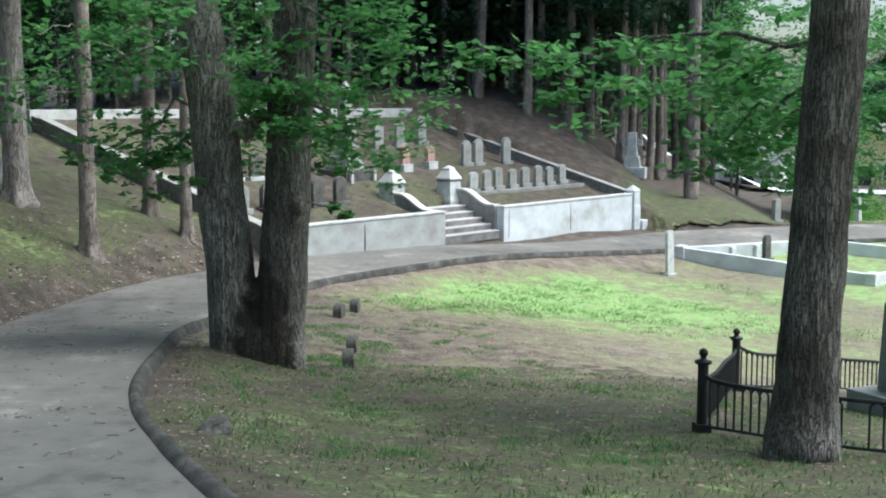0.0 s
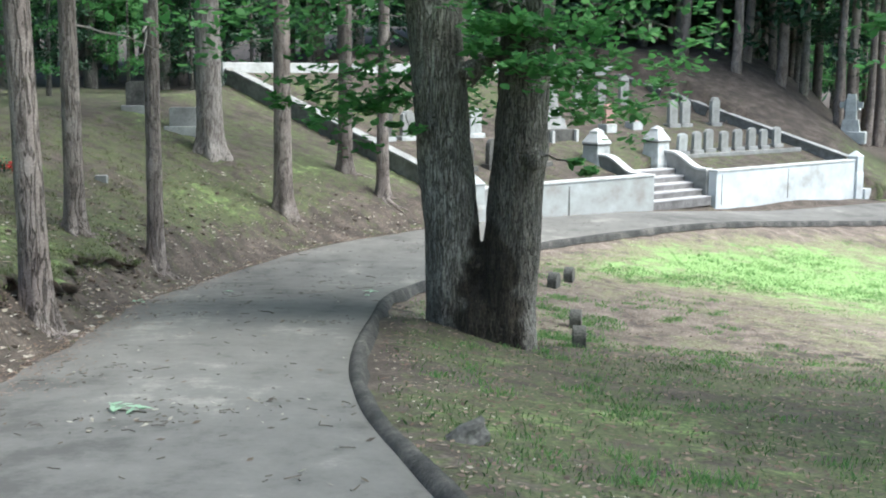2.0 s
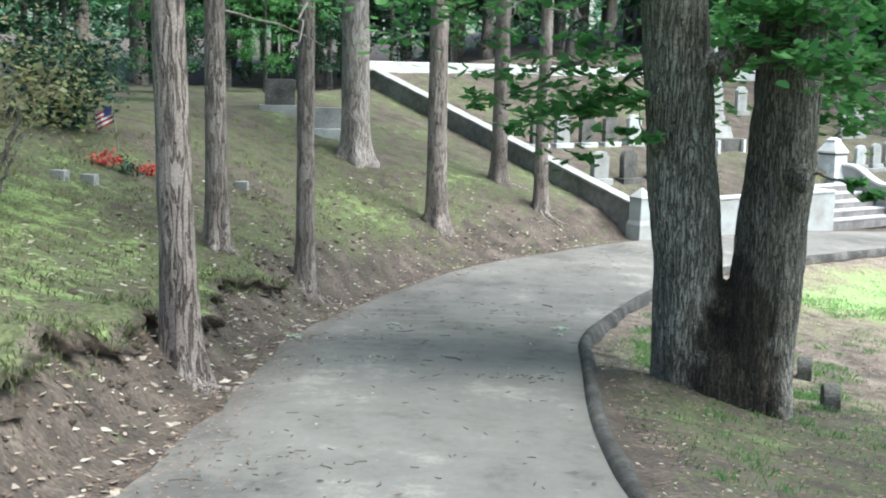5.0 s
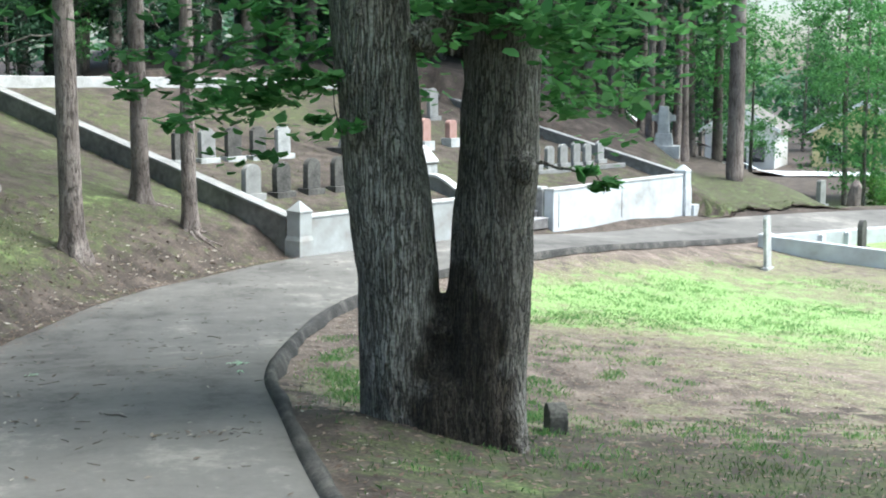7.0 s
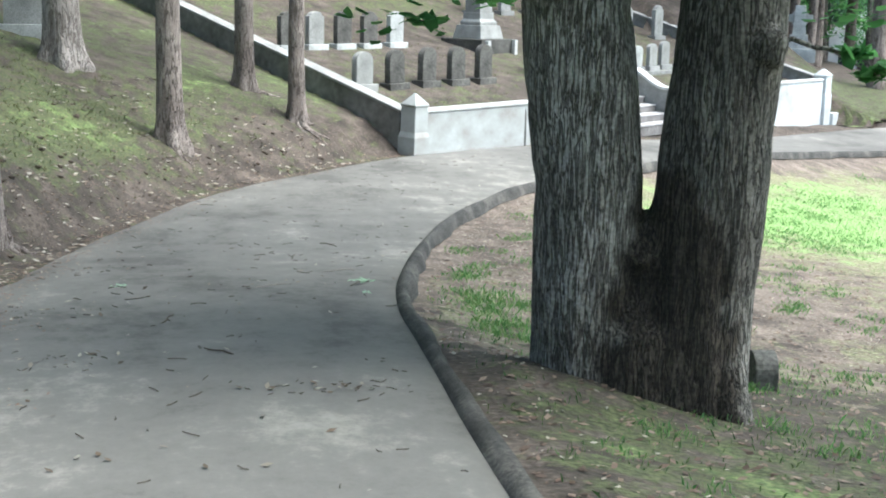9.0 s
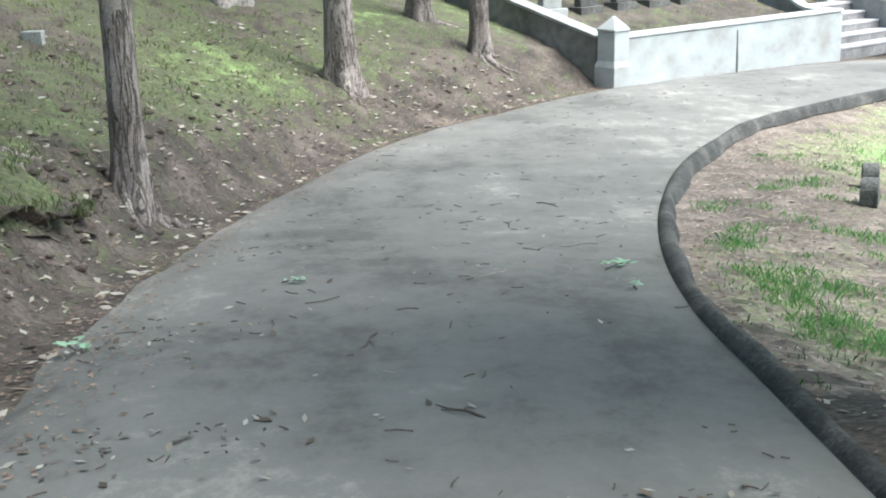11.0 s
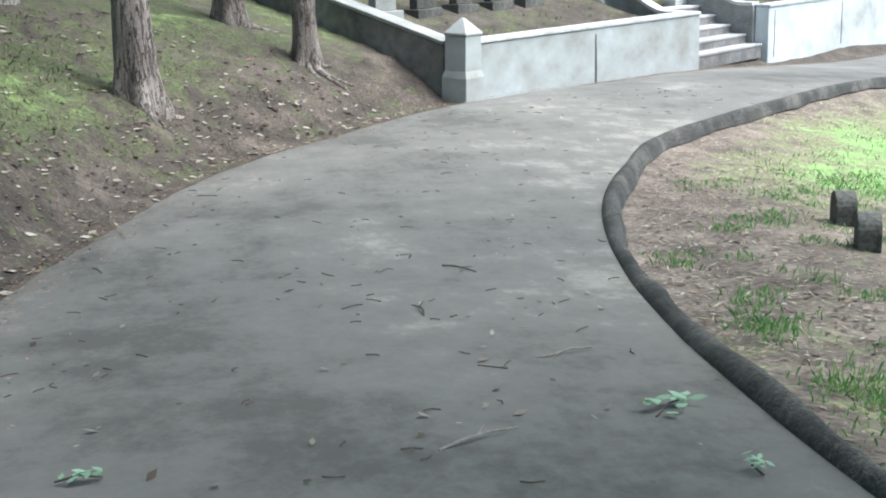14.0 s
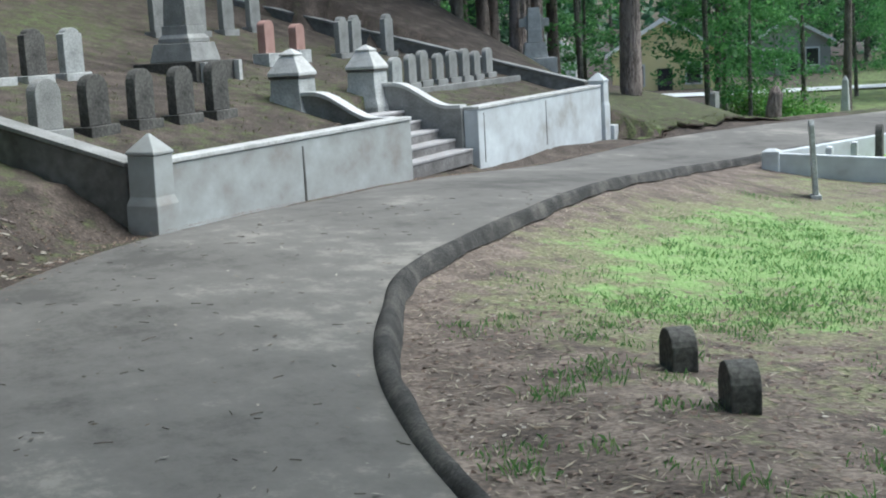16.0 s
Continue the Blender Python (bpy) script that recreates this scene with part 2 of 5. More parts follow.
# the walled plot: u runs along its front wall, v away from the road
PO = Vector((3.6, 30.25))
PU = Vector((0.766, 0.643))
PV = Vector((-0.643, 0.766))
PLOT_W, PLOT_D = 19.6, 13.0
TOP = -1.62


def plot_xy(u, v):
    p = PO + PU * u + PV * v
    return p.x, p.y


def plot_uv(x, y):
    r = Vector((x, y)) - PO
    return r.dot(PU), r.dot(PV)


def plot_z(u, v):
    """Ground inside the walled plot."""
    return TOP - 0.12 + 0.16 * smooth(0, 3, v) + 0.235 * max(0, v - 0.8) + 0.4 * smooth(6.5, 11.5, v) - 0.01 * max(0, u - 12) + 0.03 * noise.noise((u, v, 3))


def ground_z(x, y):
    e, k = beside(EA, x, y), beside(KA, x, y)
    z = road_z(y, x)
    n = 0.05 * noise.noise((x * 0.7, y * 0.7, 1)) + 0.1 * noise.noise((x * 0.12, y * 0.12, 7))
    if e < 0:
        d = -e
        near = 1 - smooth(12, 25, y)
        slope = 0.30 * near + 0.45 * (1 - near)
        right = smooth(16, 24, x)
        slope = slope * (1 - right) + 0.22 * right
        cut = (0.42 * near + 0.18 * (1 - near)) * smooth(0.25, 1.0 + 0.4 * (1 - near), d)
        rise = cut + slope * max(0, d - 0.3) + shoulder(y) * smooth(0.1, 1.2, d)
        fall = x - 0.3 * max(0, y - 43)
        crest = 0.8 + 1.1 * smooth(-6, 1, x) * smooth(24, 34, y) - 3.9 * smooth(15.5, 20.5, fall) - 2.3 * smooth(22, 28.5, fall) + 0.06 * min(40, max(0, y - 43)) * (1 - smooth(12, 30, x))
        over = z + rise - crest
        z = crest + 0.5 * (over - math.sqrt(over * over + 0.5)) + n * smooth(0, 1.2, d)
        if y < 32 and d < 7:
            z += smooth(0.15, 0.9, d) * (0.055 * noise.noise((x * 2.1, y * 2.1, 11)) + 0.04 * noise.noise((x * 5.3, y * 5.3, 13)))
        z = max(z, road_z(y, x) - 0.06 + min(cut, 0.1) - 0.4 * max(0, d - 1.5) * smooth(20, 24, x))
        u, v = plot_uv(x, y)
        if 9 < u < 20.3 and -3.2 < v < 0.4:
            z = min(z, float(np.interp(u, [9, 11, 14.9, 18.3, 20.3], [-2.5, -2.55, -2.83, -3.02, -3.1])) + 0.03 * noise.noise((x, y, 4)))
        if -6 < u < 0.2 and v > -1.5:
            z = min(z, TOP + 0.269 * min(max(v, -0.5), 12.2) - 0.5 + 0.14 * max(0, -u - 0.3))
    elif k > 0:
        z += 0.15 * math.exp(-((x - 1.9) ** 2 + (y - 11.6) ** 2) / 0.6)
        z += -(0.5 + 0.5 * smooth(9, 17, y)) * 0.55 * (1 - math.exp(-k / 1.7)) - 0.07 * min(k, 12) * (0.8 + 0.2 * smooth(9, 16, y)) * (1 - 0.5 * smooth(14, 20, x)) + n * 0.5 * smooth(0, 1, k) + shoulder(y) * smooth(0.2, 1.6, k) - 0.06 * (1 - smooth(0.12, 0.5, k))
    else:
        z -= 0.06
    return z


def outer_z(x, y):
    z = ground_z(x, y)
    u, v = plot_uv(x, y)
    if -0.05 < u < PLOT_W + 0.05 and 0 < v < PLOT_D:
        z = min(z, plot_z(u, v) - 0.35)
    return z


def mesh_object(name, verts, faces, mat, parent=None, label="", smooth_shade=False):
    me = bpy.data.meshes.new(name)
    me.from_pydata(verts, [], faces)
    me.materials.append(mat)
    if smooth_shade:
        me.shade_smooth()
    ob = new(name, me)
    ob.parent = parent
    if label:
        ob["label"] = label
    return ob


def part(name, bm, mat, parent=None, label="", smooth_shade=False):
    me = bpy.data.meshes.new(name)
    bm.to_mesh(me)
    bm.free()
    me.materials.append(mat)
    if smooth_shade:
        me.shade_smooth()
    ob = new(name, me)
    ob.parent = parent
    if label:
        ob["label"] = label
    return ob


def thing(name, x, y, z, rz=0.0, label="", category="", group="", rx=0.0, ry=0.0):
    ob = new(name)
    ob.matrix_world = pose(x, y, z, rx, ry, rz)
    return tagged(ob, label, category, group)


def block(bm, sx, sy, sz, at=(0, 0, 0), bevel=0.0, turn=0.0, taper=1.0):
    """A box standing on 'at', tapered towards its top."""
    m = Matrix.Translation((at[0], at[1], at[2] + sz / 2)) @ Matrix.Rotation(turn, 4, "Z")
    r = bmesh.ops.create_cube(bm, size=1, matrix=m @ Matrix.Diagonal((sx, sy, sz, 1)))
    inv = m.inverted()
    for v in r["verts"]:
        q = inv @ v.co
        if q.z > 0 and taper != 1.0:
            v.co = m @ Vector((q.x * taper, q.y * taper, q.z))
    if bevel:
        es = list({e for v in r["verts"] for e in v.link_edges})
        bmesh.ops.bevel(bm, geom=es, offset=bevel, segments=2, affect="EDGES", profile=0.6)
    return bm


def pyramid(bm, sx, sy, h, at):
    x, y, z = at
    vs = [bm.verts.new((x + a * sx / 2, y + b * sy / 2, z)) for a, b in ((-1, -1), (1, -1), (1, 1), (-1, 1))]
    top = bm.verts.new((x, y, z + h))
    bm.faces.new(vs[::-1])
    for i in range(4):
        bm.faces.new((vs[i], vs[(i + 1) % 4], top))
    return bm


def extruded(outline, depth, bevel=0.012):
    """A slab with the given outline in x and z, and the given depth in y."""
    bm = bmesh.new()
    f = bm.faces.new([bm.verts.new((x, -depth / 2, z)) for x, z in outline])
    r = bmesh.ops.extrude_face_region(bm, geom=[f])
    bmesh.ops.translate(bm, verts=[v for v in r["geom"] if isinstance(v, bmesh.types.BMVert)], vec=(0, depth, 0))
    bmesh.ops.recalc_face_normals(bm, faces=bm.faces)
    if bevel:
        es = [e for e in bm.edges if len(e.link_faces) == 2 and e.calc_face_angle() > 0.6]
        bmesh.ops.bevel(bm, geom=es, offset=bevel, segments=2, affect="EDGES", profile=0.6)
    return bm


def arc_top(w, h, rise, n=10):
    """Outline of an upright slab with a round top."""
    pts = [(-w / 2, 0), (w / 2, 0)]
    for i in range(n + 1):
        a = math.pi * i / n
        pts.append((w / 2 * math.cos(a), h - rise + rise * math.sin(a)))
    return pts


def tube(path, radii, sides=12, rough=0.0, seed=0, flare=None):
    """A bent, tapering limb through the given places."""
    bm = bmesh.new()
    rings = []
    for i, (p, r) in enumerate(zip(path, radii)):
        p = Vector(p)
        d = (Vector(path[min(i + 1, len(path) - 1)]) - Vector(path[max(i - 1, 0)])).normalized()
        q = d.to_track_quat("Z", "Y")
        ring = []
        for k in range(sides):
            a = 2 * math.pi * k / sides
            rr = r * (1 + rough * noise.noise((math.cos(a) * 1.7 + seed * 5.1, math.sin(a) * 1.7, p.z * 0.9)))
            ring.append(bm.verts.new(p + q @ Vector((rr * math.cos(a), rr * math.sin(a), 0))))
        rings.append(ring)
    for a, b in zip(rings, rings[1:]):
        for k in range(sides):
            bm.faces.new((a[k], a[(k + 1) % sides], b[(k + 1) % sides], b[k]))
    bm.faces.new(rings[0][::-1])
    bm.faces.new(rings[-1])
    bmesh.ops.recalc_face_normals(bm, faces=bm.faces)
    return bm


def leaves(centres, radii, per, size, rng, flat=0.6, shape="leaf", level=0.5):
    """Many small folded leaves in clumps, as vertices and faces; level 0 lays them flat."""
    verts, faces = [], []
    c = np.array(centres)
    for i, (cx, r) in enumerate(zip(c, radii)):
        m = per if np.isscalar(per) else per[i]
        o = rng.normal(size=(m, 3)) * r * 0.5 * np.array([1, 1, flat])
        p = cx + o
        d = rng.normal(size=(m, 3)) * np.array([1, 1, level])
        d /= np.linalg.norm(d, axis=1)[:, None]
        up = rng.normal(size=(m, 3)) * level + np.array([0, 0, 1.0])
        s = np.cross(d, up)
        s /= np.linalg.norm(s, axis=1)[:, None] + 1e-6
        L = size * rng.uniform(0.6, 1.3, m)[:, None]
        base = len(verts)
        if shape == "lobed":
            W = L * 0.33
            dip = 0.10 * L * up
            q = np.stack([p - d * L * 0.5, p - d * L * 0.12 + s * W * 0.8 - dip, p + d * L * 0.24 + s * W - dip, p + d * L * 0.5 - dip * 1.6, p + d * L * 0.24 - s * W - dip, p - d * L * 0.12 - s * W * 0.8 - dip], 1).reshape(-1, 3)
            verts.extend(map(tuple, q))
            for k in range(base, base + 6 * m, 6):
                faces += [(k, k + 1, k + 2, k + 3), (k, k + 3, k + 4, k + 5)]
            continue
        W = L * (0.30 if shape == "leaf" else 0.22)
        q = np.stack([p - d * L * 0.5, p + s * W - 0.04 * L * up, p + d * L * 0.5, p - s * W - 0.04 * L * up], 1).reshape(-1, 3)
        verts.extend(map(tuple, q))
        faces.extend((base + 4 * k, base + 4 * k + 1, base + 4 * k + 2, base + 4 * k + 3) for k in range(m))
    return verts, faces


# ---- ground ----
def axis(fine0, fine1, step, far0, far1):
    a = list(np.arange(fine0, fine1 + step / 2, step))
    v, s = fine1, step
    while v < far1:
        s *= 1.22
        v += s
        a.append(v)
    v, s = fine0, step
    while v > far0:
        s *= 1.22
        v -= s
        a.insert(0, v)
    return a


def grassiness(x, y):
    e, k = beside(EA, x, y), beside(KA, x, y)
    g = 0.35
    if k > 0:
        bright = math.exp(-(((x - 11.0) / 7.0) ** 2 + ((y - 25.5) / 5.0) ** 2))
        worn = math.exp(-(((x - 5.6) / 3.6) ** 2 + ((y - 18.2) / 4.0) ** 2))
        g = 0.43 + 0.46 * bright - 0.3 * worn + 0.22 * noise.noise((x * 0.45, y * 0.45, 3)) - 0.30 * (1 - smooth(0.3, 2.2, k)) * smooth(17, 21, y) + 0.15 * math.exp(-((y - 3) / 6) ** 2) - 0.22 * (1 - smooth(0, 0.9, k)) - 0.07 * (1 - smooth(11, 16, y))
        if y > 40 or x > 20:
            g = max(g, 0.7)
    elif e < 0:
        d = -e
        g = 0.20 + 0.24 * noise.noise((x * 0.55, y * 0.55, 6)) + 0.34 * smooth(0.4, 1.9, d) * (1 - 0.42 * smooth(15, 21, y)) + 0.12 * smooth(1.0, 2.2, d) * (1 - smooth(13, 18, y))
        g += 0.14 * math.exp(-(((x + 2.6) / 1.3) ** 2 + ((y - 24) / 2) ** 2))
        if x > 16:
            g = 0.12 + 0.36 * smooth(0.9, 1.6, d) * (1 - smooth(5, 9, d)) * smooth(18.5, 20, x) + 0.6 * smooth(25, 32, x) * (1 - smooth(0, 6, y - 48 - (x - 25) * 0.9))
        elif y > 42:
            g = 0.16
    return g


def refined(a, lo, hi, n):
    """The axis with its steps between lo and hi cut into n."""
    out = []
    for p, q in zip(a, a[1:]):
        k = n if lo < p < hi else 1
        out += [p + (q - p) * i / k for i in range(k)]
    return out + [a[-1]]


gx, gy = refined(axis(-12, 22, 0.3, -700, 700), -6, 2, 2), refined(axis(-8, 46, 0.3, -700, 900), -1, 29, 2)
gv = [(x, y, outer_z(x, y)) for y in gy for x in gx]
nx = len(gx)
gf = [(j * nx + i, j * nx + i + 1, (j + 1) * nx + i + 1, (j + 1) * nx + i) for j in range(len(gy) - 1) for i in range(nx - 1)]
ground = mesh_object("ground", gv, gf, GROUND, smooth_shade=True)
ga = ground.data.attributes.new("grass", "FLOAT", "POINT")
ga.data.foreach_set("value", [grassiness(v[0], v[1]) for v in gv])
ground.data.materials.append(LAWN)
# open lawn gets LAWN; nearer, darker GROUND covers mossy soil and colours in oak shade
for poly in ground.data.polygons:
    c = poly.center
    if beside(KA, c.x, c.y) > 0.05 and c.y > 13.5 + 2.6 * noise.noise((c.x * 0.5, c.y * 0.5, 12)) + 2.4 * noise.noise((c.x * 1.9, c.y * 1.9, 2)) + 2.0 * noise.noise((c.x * 5.1, c.y * 5.1, 6)):
        poly.material_index = 1
tagged(ground, "sloping cemetery ground with patchy grass and leaf litter", "ground", kind="structure")

# ---- road ----
rv, rf = [], []
ACROSS = 13
for i, k in enumerate(kerb_pts):
    d = (kerb_pts[min(i + 1, len(kerb_pts) - 1)] - kerb_pts[max(i - 1, 0)]).normalized()
    rel = EA - np.array(k)
    ahead = np.abs(rel @ np.array(d)) + 10 * (rel @ np.array((-d.y, d.x)) < 0) + 0.2 * np.hypot(rel[:, 0], rel[:, 1])
    e = k + Vector((-d.y, d.x)) * float(rel[int(ahead.argmin())] @ np.array((-d.y, d.x)))
    for a in range(ACROSS):
        f = a / (ACROSS - 1)
        p = k.lerp(e, f * 1.02)
        ragged = 0.10 * noise.noise((p.x * 1.3, p.y * 1.3, 5)) if a == ACROSS - 1 else 0
        p += (e - k).normalized() * ragged
        crown = 0.03 * math.sin(math.pi * f) - (0.075 if a == ACROSS - 1 else 0)
        rv.append((p.x, p.y, road_z(p.y, p.x) + crown + 0.01 * noise.noise((p.x * 0.8, p.y * 0.8, 9))))
for i in range(len(rv) // ACROSS - 1):
    for a in range(ACROSS - 1):
        rf.append((i * ACROSS + a, (i + 1) * ACROSS + a, (i + 1) * ACROSS + a + 1, i * ACROSS + a + 1))
road = mesh_object("road", rv, [f[::-1] for f in rf], ASPHALT, smooth_shade=True)
tagged(road, "worn grey asphalt cemetery lane with twigs and leaves", "road", kind="structure")

# kerb: a rolled asphalt lip along the lawn
SEC = [(-0.02, -0.05), (0.0, 0.01), (0.025, 0.038), (0.06, 0.054), (0.1, 0.046), (0.13, 0.0), (0.165, -0.1)]
kv, kf = [], []
fine = spline(KERB_LINE, 0.12)
for i, p in enumerate(fine):
    d = (fine[min(i + 1, len(fine) - 1)] - fine[max(i - 1, 0)]).normalized()
    r = Vector((d.y, -d.x))
    for s, h in SEC:
        w = 1 + 0.3 * noise.noise((p.x * 1.1, p.y * 1.1, s * 3)) + 0.07 * noise.noise((p.x * 5, p.y * 5, s * 40))
        q = p + r * (s * w)
        kv.append((q.x, q.y, road_z(p.y, p.x) + h * w))
ns = len(SEC)
kf = [(i * ns + a, i * ns + a + 1, (i + 1) * ns + a + 1, (i + 1) * ns + a) for i in range(len(fine) - 1) for a in range(ns - 1)]
kerb = mesh_object("kerb", kv, [f[::-1] for f in kf], KERB, smooth_shade=True)
tagged(kerb, "low rounded black asphalt kerb along the lawn", "kerb", kind="structure")

# ---- walled plot ----
pv, pf = [], []
nu, nv_ = 66, 44
for j in range(nv_ + 1):
    for i in range(nu + 1):
        u, v = 0.1 + (PLOT_W - 0.2) * i / nu, 0.1 + (PLOT_D - 0.2) * j / nv_
        if 7.4 < u < 10.7 and v < 1.9:
            z = -2.7
        else:
            z = plot_z(u, v)
        x, y = plot_xy(u, v)
        pv.append((x, y, z))
pf = [(j * (nu + 1) + i, j * (nu + 1) + i + 1, (j + 1) * (nu + 1) + i + 1, (j + 1) * (nu + 1) + i) for j in range(nv_) for i in range(nu)]
plot_ground = mesh_object("ground_plot", pv, pf, GROUND, smooth_shade=True)
ga = plot_ground.data.attributes.new("grass", "FLOAT", "POINT")
ga.data.foreach_set("value", [0.29 + 0.3 * noise.noise((p[0] * 0.3, p[1] * 0.3, 2)) for p in pv])
tagged(plot_ground, "mossy sloping lawn inside the family plot", "ground", kind="structure")

PLOT_TURN = math.degrees(math.atan2(PU.y, PU.x))


def wall_run(name, a, b, top, thick, mat, label, foot, cap=0.0):
    """A wall from a to b (plot u, v) with a top line, a foot below the ground and a proud coping."""
    n = 24
    ax, bx = Vector(plot_xy(*a)), Vector(plot_xy(*b))
    d = (bx - ax).normalized()
    s = Vector((d.y, -d.x)) * thick / 2
    vs, fs = [], []
    for i in range(n + 1):
        f = i / n
        p = ax.lerp(bx, f)
        t = top(f)
        w = foot(f)
        for q, z in ((p + s, w), (p + s, t), (p - s, t), (p - s, w)):
            vs.append((q.x, q.y, z))
    for i in range(n):
        for k in range(3):
            fs.append((i * 4 + k, (i + 1) * 4 + k, (i + 1) * 4 + k + 1, i * 4 + k + 1))
    fs += [(0, 1, 2, 3), (n * 4 + 3, n * 4 + 2, n * 4 + 1, n * 4)]
    w = mesh_object(name, vs, [f[::-1] for f in fs], mat)
    bv = w.modifiers.new("edge", "BEVEL")
    bv.width, bv.segments, bv.limit_method = 0.02, 2, "ANGLE"
    return tagged(w, label, "wall", kind="structure")


wall_run("wall_front_1", (0.2, 0), (7.55, 0), lambda f: TOP, 0.32, GREYCONCRETE, "stained grey concrete retaining wall beside the lane", lambda f: -3.0)
wall_run("wall_front_2", (10.75, 0), (19.3, 0), lambda f: TOP - 0.04, 0.32, CONCRETE, "pale concrete retaining wall beside the lane", lambda f: -3.6)
side_top = lambda f: TOP + 3.15 * f
wall_run("wall_side_1", (0, 0.2), (0, 11.7), side_top, 0.32, WALLSTONE, "dark weathered granite wall climbing the slope", lambda f: TOP - 1.3 + 3.2 * f)
wall_run("wall_back", (-0.2, 11.9), (PLOT_W, 11.9), lambda f: 1.72, 0.35, COPING, "pale stone wall along the top of the plot", lambda f: 0.2)
wall_run("wall_side_2", (PLOT_W, 0.3), (PLOT_W, 11.7), lambda f: TOP + 0.05 + 3.0 * f, 0.3, WALLSTONE, "dark granite wall climbing the slope", lambda f: TOP - 1.6 + 3.0 * f)
# ---- trees ----
def solid(bm, voxel):
    """The meshes of bm melted into one skin."""
    me = bpy.data.meshes.new("melt")
    bm.to_mesh(me)
    bm.free()
    ob = bpy.data.objects.new("melt", me)
    scene.collection.objects.link(ob)
    md = ob.modifiers.new("melt", "REMESH")
    md.mode, md.voxel_size = "VOXEL", voxel
    dg = bpy.context.evaluated_depsgraph_get()
    dg.update()
    out = bmesh.new()
    out.from_mesh(ob.evaluated_get(dg).to_mesh())
    bpy.data.objects.remove(ob)
    bpy.data.meshes.remove(me)
    return out


def merge(*bms):
    out = bmesh.new()
    for b in bms:
        me = bpy.data.meshes.new("tmp")
        b.to_mesh(me)
        b.free()
        out.from_mesh(me)
        bpy.data.meshes.remove(me)
    return out


def furrow(bm, depth, scale=7.0, seed=0.0):
    """Bark ridges pushed out of the skin."""
    bm.normal_update()
    moves = []
    for v in bm.verts:
        c = v.co
        r = abs(noise.noise((c.x * scale + seed, c.y * scale, c.z * scale * 0.16)))
        lump = noise.noise((c.x * 2 + seed, c.y * 2, c.z * 1.3))
        moves.append(v.normal * (depth * (min(r, 0.35) / 0.35 - 0.6) + depth * 0.9 * lump))
    for v, d in zip(bm.verts, moves):
        v.co += d
    return bm


def limb_path(a, b, sag, n=7, wob=0.12, seed=0):
    a, b = Vector(a), Vector(b)
    L = (b - a).length
    return [a.lerp(b, i / n) + Vector((wob * noise.noise((i * .7, seed, 1)), wob * noise.noise((i * .7, seed, 5)), -sag * 4 * (i / n) * (1 - i / n) + wob * noise.noise((i * .7, seed, 9)))) * min(1, L) for i in range(n + 1)]


rng = np.random.default_rng(7)


